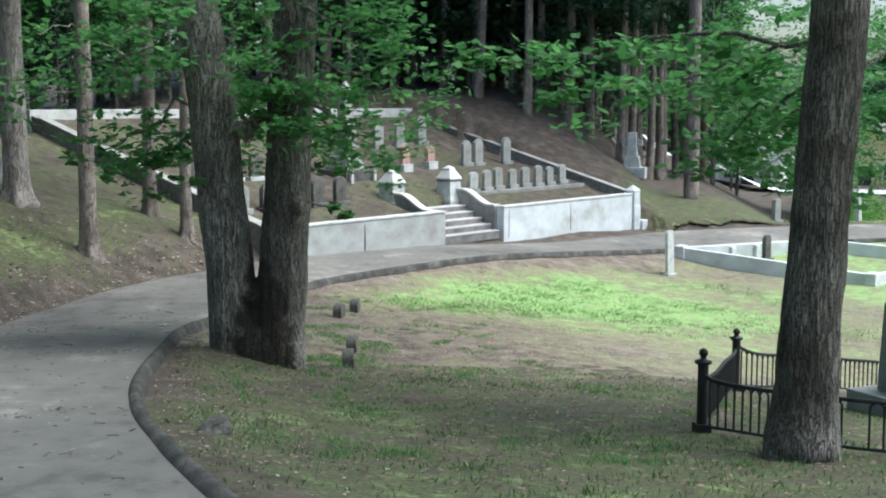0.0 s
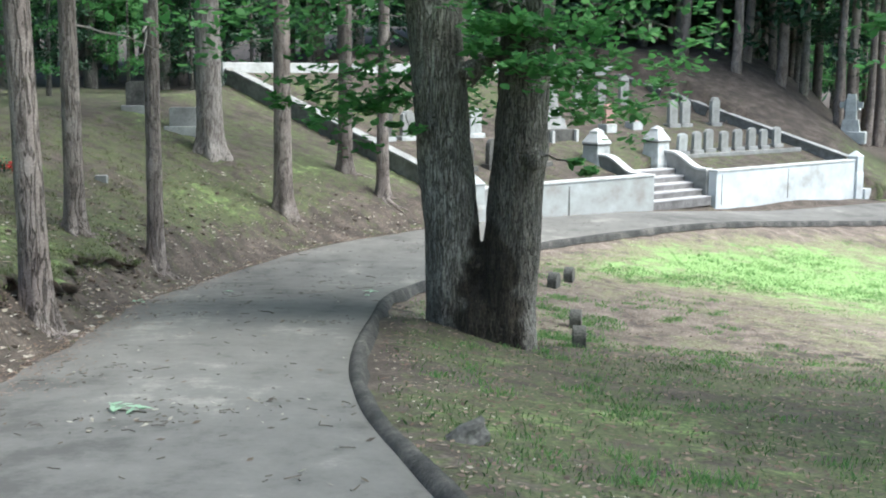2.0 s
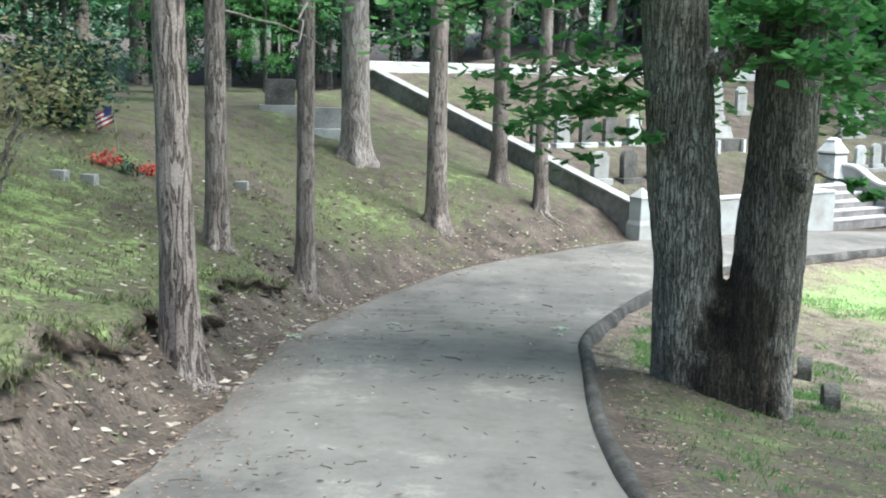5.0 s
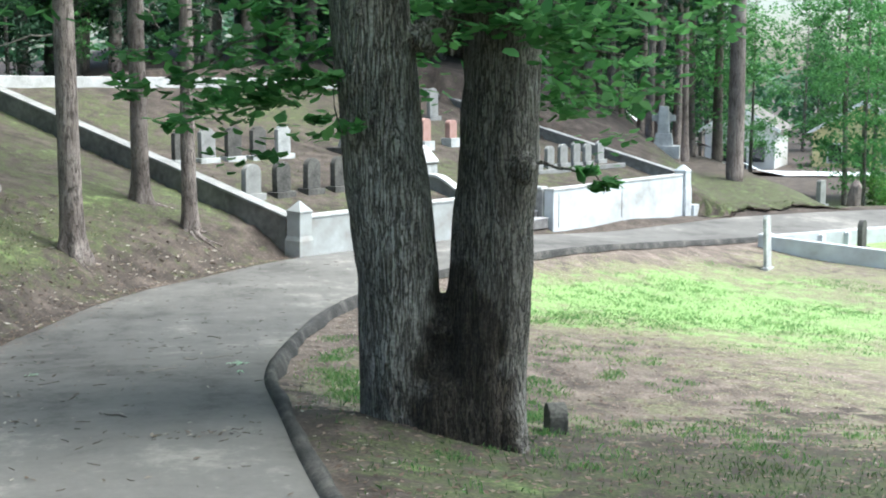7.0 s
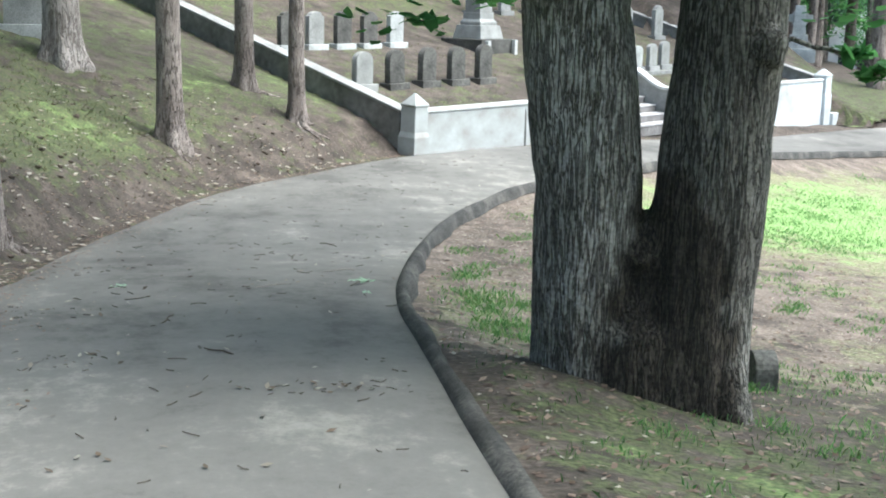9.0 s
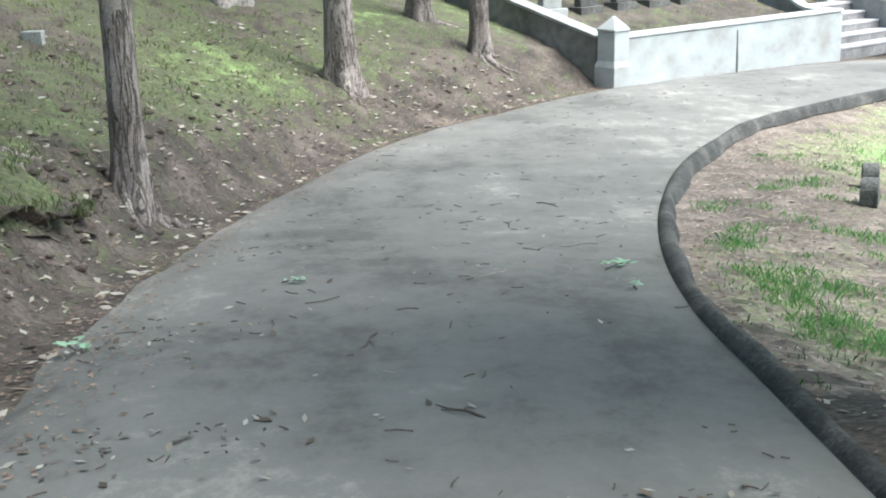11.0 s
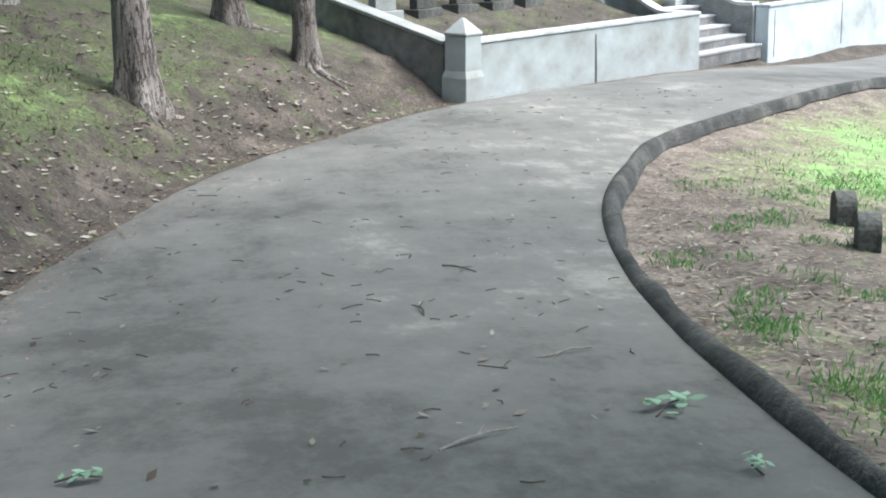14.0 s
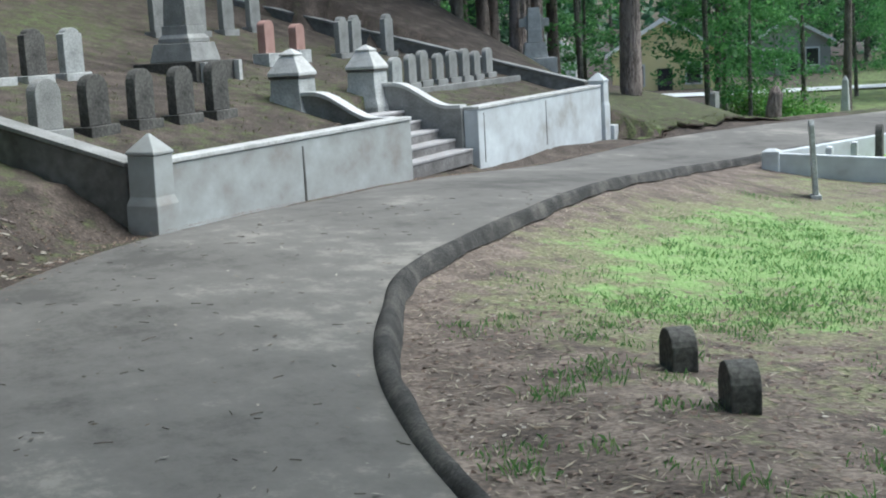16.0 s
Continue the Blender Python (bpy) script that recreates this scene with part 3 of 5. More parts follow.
def oak():
    x0, y0 = 2.42, 11.58
    z0 = -1.5
    t = thing("oak_tree", x0, y0, z0, label="old twin-trunked oak with deeply furrowed grey bark on the lawn", category="tree")
    left = tube([(-0.28, 0.1, -0.5), (-0.31, 0.1, 0.0), (-0.33, 0.1, 0.6), (-0.35, 0.09, 1.24), (-0.44, 0.1, 2.05), (-0.56, 0.12, 3.4), (-0.9, 0.2, 6.0), (-1.5, 0.4, 9.0)], [0.38, 0.345, 0.335, 0.335, 0.333, 0.33, 0.27, 0.2], 22)
    right = tube([(0.30, -0.1, -0.6), (0.31, -0.09, 0.0), (0.34, -0.09, 0.6), (0.39, -0.1, 1.24), (0.45, -0.1, 2.05), (0.50, -0.1, 3.4), (0.7, 0.0, 6.0), (1.1, -0.2, 9.0)], [0.44, 0.385, 0.36, 0.35, 0.33, 0.31, 0.27, 0.2], 22)
    fork = tube([(0.0, 0.0, -0.4), (0.0, 0.0, 0.3), (0.0, 0.0, 0.75), (0.02, 0.0, 1.0)], [0.42, 0.36, 0.26, 0.1], 18)
    toe = tube([(0.52, -0.5, -0.55), (0.48, -0.4, -0.2), (0.42, -0.26, 0.15), (0.36, -0.15, 0.6)], [0.14, 0.15, 0.2, 0.2], 12)
    toe2 = tube([(-0.42, -0.08, -0.3), (-0.37, -0.05, 0.05), (-0.34, 0.0, 0.5)], [0.1, 0.14, 0.2], 12)
    knot = tube([(0.55, -0.42, 1.95), (0.56, -0.36, 2.05), (0.52, -0.3, 2.2)], [0.08, 0.16, 0.1], 12)
    stub = tube([(-0.2, -0.05, 3.05), (-0.02, -0.1, 3.18), (0.12, -0.12, 3.3)], [0.16, 0.11, 0.07], 10)
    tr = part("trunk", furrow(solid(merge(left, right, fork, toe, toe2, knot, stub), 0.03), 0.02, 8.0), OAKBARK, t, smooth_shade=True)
    st = tr.data.attributes.new("dark_bark", "FLOAT", "POINT")
    # wet seep under the fork; the right stem's left half is darkened too
    def darkness(c):
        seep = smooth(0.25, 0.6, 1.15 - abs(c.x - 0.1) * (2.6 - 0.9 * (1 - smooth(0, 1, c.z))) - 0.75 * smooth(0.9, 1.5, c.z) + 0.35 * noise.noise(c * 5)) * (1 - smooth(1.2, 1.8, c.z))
        left_half = smooth(0.0, 0.12, c.x) * (1 - smooth(0.36, 0.6, c.x - 0.03 * c.z + 0.12 * noise.noise(c * 3)))
        return max(seep, 0.6 * left_half)

    st.data.foreach_set("value", [darkness(v.co) for v in tr.data.vertices])
    # low boughs with leaves: from, to, sag, clump reach
    boughs = [((-0.6, 0.1, 3.7), (-2.3, 0.2, 2.75), 0.1, 0.42), ((-0.7, 0.2, 4.2), (-3.4, -0.6, 3.7), -0.1, 0.6), ((-0.55, 0.2, 3.4), (-1.55, 0.9, 2.55), 0.1, 0.40),
              ((-0.55, 0.0, 3.6), (-0.95, -0.4, 2.35), -0.1, 0.16), ((0.1, 0.5, 3.3), (0.0, 2.4, 2.9), 0.1, 0.55), ((0.2, 0.4, 4.0), (0.3, 3.2, 3.6), 0.0, 0.7),
              ((0.45, -0.4, 3.9), (0.55, -0.95, 3.2), 0.0, 0.42), ((0.4, -0.3, 4.2), (0.2, -1.2, 3.75), 0.0, 0.42), ((0.75, 0.0, 3.6), (1.7, 0.5, 3.0), 0.1, 0.5), ((0.8, 0.0, 4.2), (2.4, 0.3, 3.6), 0.1, 0.6),
              ((0.7, 0.3, 3.5), (2.0, 1.7, 2.7), 0.1, 0.5), ((0.6, -0.3, 2.1), (1.25, -0.45, 2.0), 0.0, 0.12), ((-0.6, 0.2, 4.4), (-2.0, 2.5, 4.2), 0.1, 0.7), ((0.7, 0.2, 4.6), (2.0, 2.2, 4.3), 0.1, 0.7),
              ((-0.8, 0.1, 4.8), (-1.6, -1.8, 4.4), 0.1, 0.6), ((0.6, -0.2, 4.8), (1.6, -1.6, 4.5), 0.1, 0.6)]
    centres, radii = [], []
    for i, (a, b, sag, reach) in enumerate(boughs):
        path = limb_path(a, b, sag, 8, 0.25, i)
        r0 = 0.03 if reach > 0.2 else 0.02
        part("bough", tube(path, [r0 * (1 - 0.75 * k / 8) for k in range(9)], 7), OAKBARK, t, smooth_shade=True)
        for k in range(3 if reach > 0.2 else 6, 9):
            for _ in range(3 if reach > 0.2 else 1):
                centres.append(path[k] + Vector(rng.normal(size=3) * reach * 0.6) + Vector((0, 0, 0.03)))
                radii.append(reach * rng.uniform(0.5, 1.0))
    v, f = leaves([tuple(c) for c in centres], radii, 24, 0.14, rng, 0.28, "lobed", 0.3)
    mesh_object("low_leaves", v, f, LEAF, t, "fresh green oak leaves in drooping sprays")
    # unseen crown, added off the trunk's axis to shade the lane and bank
    cc, rr = [], []
    for _ in range(160):
        a, d = rng.uniform(0, 2 * math.pi), 6.3 * math.sqrt(rng.uniform(0.02, 1))
        cc.append((2.3 + d * math.cos(a), 4.6 + d * math.sin(a), rng.uniform(6.2, 12.0) - 0.02 * d * d))
        rr.append(rng.uniform(0.8, 1.5))
    v, f = leaves(cc, rr, 46, 0.26, rng, 0.5)
    mesh_object("crown", v, f, LEAF, t)
    return t


oak()


def pine(x, y, w, height, lean=(0, 0), mat=None, seed=0, label="", flare=1.55, crown=True, roots=0, dead=0):
    z = ground_z(x, y)
    t = thing("pine_tree", x, y, z, label=label, category="tree", group="pines along the bank")
    zs = [-0.5, -0.1, 0.05, 0.2, 0.4, 0.7] + [1.1 + 0.5 * i for i in range(int((height - 1) / 0.5))]
    bm = bmesh.new()
    rings = []
    S = 28
    for h in zs:
        r = w / 2 * (1 - 0.55 * max(0, h) / height) * (1 + (flare - 1) * math.exp(-max(0, h + 0.1) / 0.28))
        ring = []
        for k in range(S):
            a = 2 * math.pi * k / S
            lobe = 1 + 0.22 * math.exp(-max(0, h) / 0.3) * math.sin(a * 5 + seed * 2.1)
            ridge = 1 + 0.10 * (abs(noise.noise((math.cos(a) * 4 + seed * 3, math.sin(a) * 4, h * 0.9))) - 0.2) + 0.04 * noise.noise((seed, h * 0.7, 2))
            cx, cy = lean[0] * h + 0.03 * noise.noise((seed, h * 0.35, 4)), lean[1] * h
            ring.append(bm.verts.new((cx + r * lobe * ridge * math.cos(a), cy + r * lobe * ridge * math.sin(a), h)))
        rings.append(ring)
    for a, b in zip(rings, rings[1:]):
        for k in range(S):
            bm.faces.new((a[k], a[(k + 1) % S], b[(k + 1) % S], b[k]))
    part("trunk", bm, mat or PINEBARK, t, smooth_shade=True)
    for i in range(roots):
        a = rng.uniform(-1.9, 0.5)
        L = rng.uniform(0.25, 0.7)
        pts = []
        for k in range(6):
            d = w * 0.4 + L * k / 5
            px, py = d * math.cos(a + 0.12 * k), d * math.sin(a + 0.12 * k)
            pts.append((px, py, ground_z(x + px, y + py) - z + 0.05 * (1 - k / 5) - 0.02))
        part("root", tube(pts, [0.06 * (1 - 0.8 * k / 5) for k in range(6)], 7), mat or PINEBARK, t, smooth_shade=True)
    for i in range(dead):
        a = rng.uniform(0, 2 * math.pi)
        h = rng.uniform(2.8, 6.5)
        L = rng.uniform(0.8, 2.0)
        c = (lean[0] * h, lean[1] * h, h)
        e = (c[0] + L * math.cos(a), c[1] + L * math.sin(a), h - rng.uniform(-0.2, 0.9))
        part("dead_branch", tube(limb_path(c, e, -0.1, 6, 0.2, seed + i), [0.022 * (1 - 0.8 * k / 6) for k in range(7)], 6), DEADWOOD, t, "bare grey dead branch")
    # high crown out of sight, made dense and wide to cast shade below
    if crown:
        cc, rr = [], []
        for _ in range(85):
            h = rng.uniform(0.55, 1.0) * height
            s = (1.08 - h / height) * 5.0 + 0.5
            a = rng.uniform(0, 2 * math.pi)
            d = s * math.sqrt(rng.uniform(0.05, 1))
            cc.append((lean[0] * h + d * math.cos(a), lean[1] * h + d * math.sin(a), h))
            rr.append(rng.uniform(0.5, 1.0))
        v, f = leaves(cc, rr, 42, 0.3, rng, 0.4, "needle")
        mesh_object("crown", v, f, NEEDLE, t)
    return t


ROOTED = "tall pine with furrowed grey-brown bark and exposed roots in the bank"
pine(-2.5, 10.0, 0.32, 15, (-0.035, 0), seed=1, label=ROOTED, roots=5, flare=1.6)
pine(-3.75, 17.0, 0.32, 16, (-0.01, 0), seed=2, label=ROOTED, roots=4, dead=1)
pine(-2.68, 18.1, 0.28, 16, (0.004, 0), seed=3, label=ROOTED, roots=3, dead=3)
pine(-1.09, 25.8, 0.43, 18, (-0.004, 0), seed=4, label="pine with a torn hollow at the foot of its trunk", roots=3, dead=4)
pine(0.19, 30.6, 0.40, 17, (0, 0), seed=5, label="tall bare-stemmed pine beside the climbing granite wall", roots=1, dead=5)
pine(1.2, 29.6, 0.33, 17, (0.0, 0), seed=6, label="slim pine on the needle-strewn bank near the corner post", roots=4, dead=6)
pine(-3.05, 28.0, 0.66, 18, (-0.006, 0), PALEBARK, 7, "stout pine with pale peeling bark and a hollow foot", flare=1.45)

pine(-8.6, 19.6, 0.5, 17, (-0.01, 0), PALEBARK, 8, "pale-barked pine behind the shrubs on the rise", flare=1.3, dead=2)


def right_oak():
    x, y = 7.05, 4.1
    z = ground_z(x, y)
    t = thing("oak_tree", x, y, z, label="single-stemmed dark oak in front of the iron fence", category="tree")
    bm = solid(merge(tube([(0, 0, -0.5), (0, 0, 0.1), (0.02, 0, 0.5), (0.05, 0, 1.2), (0.12, 0, 2.5), (0.22, 0, 4.0), (0.4, 0, 7), (0.5, 0, 9)], [0.44, 0.36, 0.30, 0.265, 0.255, 0.25, 0.23, 0.2], 20), tube([(0.35, -0.25, -0.4), (0.2, -0.12, 0.0), (0.1, 0, 0.5)], [0.1, 0.14, 0.18], 10), tube([(-0.4, -0.1, -0.4), (-0.25, -0.05, 0.0), (-0.08, 0, 0.5)], [0.1, 0.14, 0.18], 10)), 0.04)
    tr = part("trunk", furrow(bm, 0.02, 7, 4.0), OAKBARK, t, smooth_shade=True)
    st = tr.data.attributes.new("dark_bark", "FLOAT", "POINT")
    st.data.foreach_set("value", [min(1.0, max(0.0, 0.55 + 0.7 * noise.noise(v.co * 2.2) - 0.5 * smooth(0.05, 0.25, v.co.x) * (1 - smooth(0.9, 1.6, v.co.z)))) for v in tr.data.vertices])
    cc, rr = [], []
    for i, (a, b) in enumerate((((0.25, 0, 3.7), (0.1, 4.6, 3.3)), ((0.2, 0, 3.4), (0.35, 3.0, 2.65)), ((0.25, 0, 3.8), (-2.0, 3.4, 3.5)), ((0.2, 0.1, 3.2), (1.2, 3.6, 2.7)), ((0.2, 0, 3.6), (1.8, 0.8, 3.3)))):
        path = limb_path(a, b, -0.15, 8, 0.3, i + 30)
        part("bough", tube(path, [0.028 * (1 - 0.75 * k / 8) for k in range(9)], 7), OAKBARK, t, smooth_shade=True)
        for k in range(3, 9):
            for _ in range(3):
                cc.append(tuple(path[k] + Vector(rng.normal(size=3) * 0.32)))
                rr.append(rng.uniform(0.25, 0.5))
    v, f = leaves(cc, rr, 34, 0.145, rng, 0.32, "lobed", 0.3)
    mesh_object("low_leaves", v, f, LEAF, t, "fresh green oak leaves in drooping sprays")
    # crown above the view, its spread chosen to shade the near lawn
    cc, rr = [], []
    for _ in range(150):
        a, d = rng.uniform(0, 2 * math.pi), 7.2 * math.sqrt(rng.uniform(0.02, 1))
        cc.append((d * math.cos(a), d * math.sin(a), rng.uniform(5, 10)))
        rr.append(rng.uniform(0.8, 1.4))
    v, f = leaves(cc, rr, 42, 0.26, rng, 0.5)
    mesh_object("crown", v, f, LEAF, t)


right_oak()


def forest_tree(kind, seed):
    """A tree of the surrounding woods at the origin."""
    r = np.random.default_rng(seed)
    h = 17.0 if kind != "shrub" else 5.0
    t = new("forest_tree")
    w = 0.42 if kind == "pine" else 0.34
    trunk = tube([(0, 0, -1.0), (0, 0, 0.2), (0.05, 0, 2), (0.1, 0.05, 6), (0.1, 0, h)], [w * 0.75, w * 0.58, w * 0.5, w * 0.4, 0.05], 12, 0.12, seed)
    part("trunk", trunk, PINEBARK if kind == "pine" else OAKBARK, t, smooth_shade=True)
    cc, rr = [], []
    lo = {"pine": 0.5, "fir": 0.08, "leaf": 0.16, "shrub": 0.02}[kind]
    n = {"pine": 66, "fir": 80, "leaf": 75, "shrub": 40}[kind]
    for _ in range(n):
        f_ = r.uniform(lo, 1.0)
        s = {"pine": (1.1 - f_) * 4 + 0.3, "fir": (1.05 - f_) * 3.2 + 0.2, "leaf": 3.6 * math.sqrt(max(0.05, 1 - (2 * f_ - 1.1) ** 2)), "shrub": 2.0 * math.sqrt(max(0.05, 1 - f_ ** 2))}[kind]
        a, d = r.uniform(0, 2 * math.pi), s * math.sqrt(r.uniform(0.1, 1))
        cc.append((d * math.cos(a), d * math.sin(a), f_ * h - 0.12 * d))
        rr.append(r.uniform(0.6, 1.3))
    v, f = leaves(cc, rr, 60, 0.30 if kind in ("leaf", "shrub") else 0.42, r, 0.45, "leaf" if kind in ("leaf", "shrub") else "needle")
    mesh_object("crown", v, f, LEAF if kind in ("leaf", "shrub") else NEEDLE, t)
    return t


kinds = {"pine": forest_tree("pine", 11), "pine2": forest_tree("pine", 12), "fir": forest_tree("fir", 13), "leaf": forest_tree("leaf", 14), "leaf2": forest_tree("leaf", 15)}
LABELS = {"pine": "dark straight-stemmed pine in the shaded woods", "pine2": "dark straight-stemmed pine in the shaded woods", "fir": "dense dark green conifer at the wood's edge", "leaf": "leafy broad-leaved tree at the wood's edge", "leaf2": "leafy broad-leaved tree at the wood's edge"}
spots = []
r2 = np.random.default_rng(21)


def plant(x, y, kind, size=1.0):
    spots.append((x, y))
    ob = copy_thing(kinds[kind], pose(x, y, ground_z(x, y) - 0.05, r2.uniform(-1.5, 1.5), r2.uniform(-1.5, 1.5), r2.uniform(0, 360)) @ Matrix.Scale(size, 4))
    tagged(ob, LABELS[kind], "tree", "trees of the surrounding woods")
    return ob


def wood(x0, x1, y0, y1, n, gap, mix):
    tries = 0
    while n > 0 and tries < 2000:
        tries += 1
        x, y = r2.uniform(x0, x1), r2.uniform(y0, y1)
        u, v = plot_uv(x, y)
        if (-1 < u < PLOT_W + 1.5 and -6 < v < PLOT_D + 1) or any((x - a) ** 2 + (y - b) ** 2 < gap * gap for a, b in spots):
            continue
        plant(x, y, mix[int(r2.integers(len(mix)))], r2.uniform(0.8, 1.2))
        n -= 1


wood(-14, 4, 41.5, 58, 30, 1.7, ["pine", "fir", "fir", "leaf", "leaf2"])          # behind the top wall
wood(2, 22, 50, 74, 58, 1.6, ["pine", "pine2", "pine", "pine2", "fir", "fir"])   # dark hillside past the plot
wood(-22, -8.5, 12, 44, 13, 2.4, ["leaf", "leaf2", "leaf", "pine"])         # edge of the lawn
wood(-30, -13, -14, 10, 8, 3.0, ["leaf", "leaf2", "fir"])
wood(-16, 8, -34, -20, 8, 3.5, ["leaf", "leaf2", "pine"])                          # unseen, added behind the walk to close off light
wood(9, 21, 56, 82, 26, 1.5, ["pine", "pine2", "fir", "fir"])
wood(19, 26, 57, 72, 12, 1.4, ["pine", "pine2"])
wood(30, 50, 100, 118, 22, 2.5, ["fir", "pine", "fir"])
wood(24, 30, 58, 78, 5, 3.2, ["pine", "pine2", "leaf"])
wood(60, 110, 95, 130, 20, 5, ["leaf", "leaf2", "fir"])                            # beyond the houses
wood(20, 60, 118, 150, 18, 5, ["leaf", "leaf2", "fir", "pine"])
wood(70, 120, 30, 90, 16, 6, ["leaf", "leaf2", "fir"])
for x, y, k, s in ((22.9, 47.5, "pine", 1.5), (21.6, 52.0, "pine2", 0.95), (23.0, 53.4, "pine", 0.9), (24.2, 55.2, "pine2", 1.0), (25.4, 58.0, "pine", 0.9), (-11.5, 43.5, "fir", 0.4), (-9.3, 42.2, "fir", 0.34), (-7.4, 43.8, "leaf2", 0.32), (-5.6, 42.4, "fir", 0.38), (-3.6, 43.6, "fir", 0.42), (-1.6, 45.0, "leaf", 0.3), (0.4, 45.6, "fir", 0.4), (2.4, 47.5, "fir", 0.4), (-8.6, 25.0, "fir", 0.38), (-9.6, 21.5, "leaf", 0.4), (-7.7, 29.2, "leaf2", 0.32), (-10.4, 27.5, "fir", 0.5), (-8.2, 33.0, "fir", 0.4), (-6.6, 36.2, "leaf", 0.3), (-5.0, 38.4, "fir", 0.34), (-9.4, 18.4, "leaf2", 0.34), (-10.0, 15.0, "leaf", 0.4), (36, 52, "pine2", 0.8), (38, 62, "leaf", 0.7), (50, 66, "leaf2", 0.6), (36, 74, "leaf", 0.5), (53, 80, "leaf2", 0.42), (53, 76, "leaf", 0.4), (58, 71, "leaf2", 0.55), (33, 66, "leaf", 0.6), (63, 76, "leaf", 0.4), (29, 60, "leaf2", 0.75), (34, 58, "leaf", 0.8), (36.5, 60.5, "leaf2", 0.85), (31.5, 52.3, "leaf", 0.5), (41, 60, "leaf2", 0.7), (50, 62, "leaf", 0.62), (60, 64, "leaf2", 0.6), (68, 68, "leaf", 0.6), (54, 66, "leaf", 0.7)):
    plant(x, y, k, s)
for k in kinds.values():
    for o in (*k.children_recursive, k):
        bpy.data.objects.remove(o)

# far woods closing the view
fc, fr = [], []
for _ in range(1500):
    a = r2.uniform(-2.2, 4.6)
    d = r2.uniform(95, 150)
    x, y = 5 + d * math.cos(a), 30 + d * math.sin(a)
    if x > 20 and y > 0:
        x, y = x * 1.35, y * 1.25
    fc.append((x, y, ground_z(x, y) + 10 * r2.uniform(0, 1) ** 1.2))
    fr.append(r2.uniform(3, 6))
fv, ff = leaves(fc, fr, 45, 1.5, r2, 0.6)
tagged(mesh_object("far_woods", fv, ff, leafy("far_leaf", [(0.02, 0.07, 0.03), (0.04, 0.12, 0.05), (0.07, 0.18, 0.08)], 0.3)), "hazy mass of distant green woods", "woods", kind="stuff")

# ---- masonry of the plot ----
def profiled(prof, mat_bm=None, sides=4, turn=math.pi / 4):
    """A square pier from a list of (half width, height)."""
    bm = mat_bm or bmesh.new()
    rings = []
    for w, z in prof:
        rings.append([bm.verts.new((w * math.sqrt(2) * math.cos(turn + i * math.pi / 2), w * math.sqrt(2) * math.sin(turn + i * math.pi / 2), z)) for i in range(4)])
    for a, b in zip(rings, rings[1:]):
        for i in range(4):
            bm.faces.new((a[i], a[(i + 1) % 4], b[(i + 1) % 4], b[i]))
    bm.faces.new(rings[0][::-1])
    bm.faces.new(rings[-1])
    bmesh.ops.recalc_face_normals(bm, faces=bm.faces)
    es = [e for e in bm.edges if e.calc_face_angle(0) > 0.3]
    bmesh.ops.bevel(bm, geom=es, offset=0.008, segments=1, affect="EDGES")
    return bm


p = thing("corner_post", *plot_xy(-0.02, -0.05), -2.65, PLOT_TURN, "grey granite corner post with a chamfered shaft and pointed cap", "post", rx=1.5)
part("shaft", profiled([(0.235, -0.2), (0.235, 0.55), (0.20, 0.66), (0.20, 1.18)]), GREYCONCRETE, p)
part("cap", profiled([(0.215, 1.184), (0.215, 1.22), (0.02, 1.44)]), GREYCONCRETE, p, "low pyramid cap")
p = thing("end_post", *plot_xy(19.55, -0.02), -3.25, PLOT_TURN, "pale granite end post with a low pointed cap", "post")
part("shaft", profiled([(0.235, -0.3), (0.235, 1.1), (0.21, 1.2), (0.21, 1.72)]), CONCRETE, p)
part("cap", profiled([(0.225, 1.724), (0.225, 1.76), (0.03, 1.95)]), CONCRETE, p)
p = thing("stone_block", *plot_xy(20.0, -0.15), -3.2, PLOT_TURN, "low pale stone block at the foot of the end post", "stone")
part("block", block(bmesh.new(), 0.42, 0.4, 0.5, (0, 0, 0), 0.02), CONCRETE, p)
for u in (7.55, 10.6):
    p = thing("pillar", *plot_xy(u, 2.2), -1.62, PLOT_TURN, "white weathered stone gate pillar with a hipped cap beside the steps", "pillar", "gate pillars")
    part("base", profiled([(0.42, -0.3), (0.42, 0.1), (0.36, 0.28), (0.31, 0.55), (0.30, 0.82)]), MARBLE, p)
    part("band", profiled([(0.325, 0.824), (0.325, 0.87)]), DARKSTONE, p, "dark band under the cap")
    part("cap", profiled([(0.335, 0.874), (0.335, 0.93), (0.15, 1.24)]), COPING, p)
    part("finial", profiled([(0.17, 1.244), (0.17, 1.27), (0.02, 1.37)]), COPING, p)
for i in range(5):
    x, y = plot_xy(9.1, 0.12 + 0.37 * i)
    p = thing("step", x, y, -2.62 + 0.2 * i, PLOT_TURN, "pale worn granite step of the plot's stair", "step", "steps up to the plot")
    # riser in a darker stone colour than the tread
    part("riser", block(bmesh.new(), 3.04, 0.40, 0.25 if i else 0.3, (0, 0.02, -0.1)), STEPSTONE, p, "dark grey riser")
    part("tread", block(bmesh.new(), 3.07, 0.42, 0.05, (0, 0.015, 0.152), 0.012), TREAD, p)


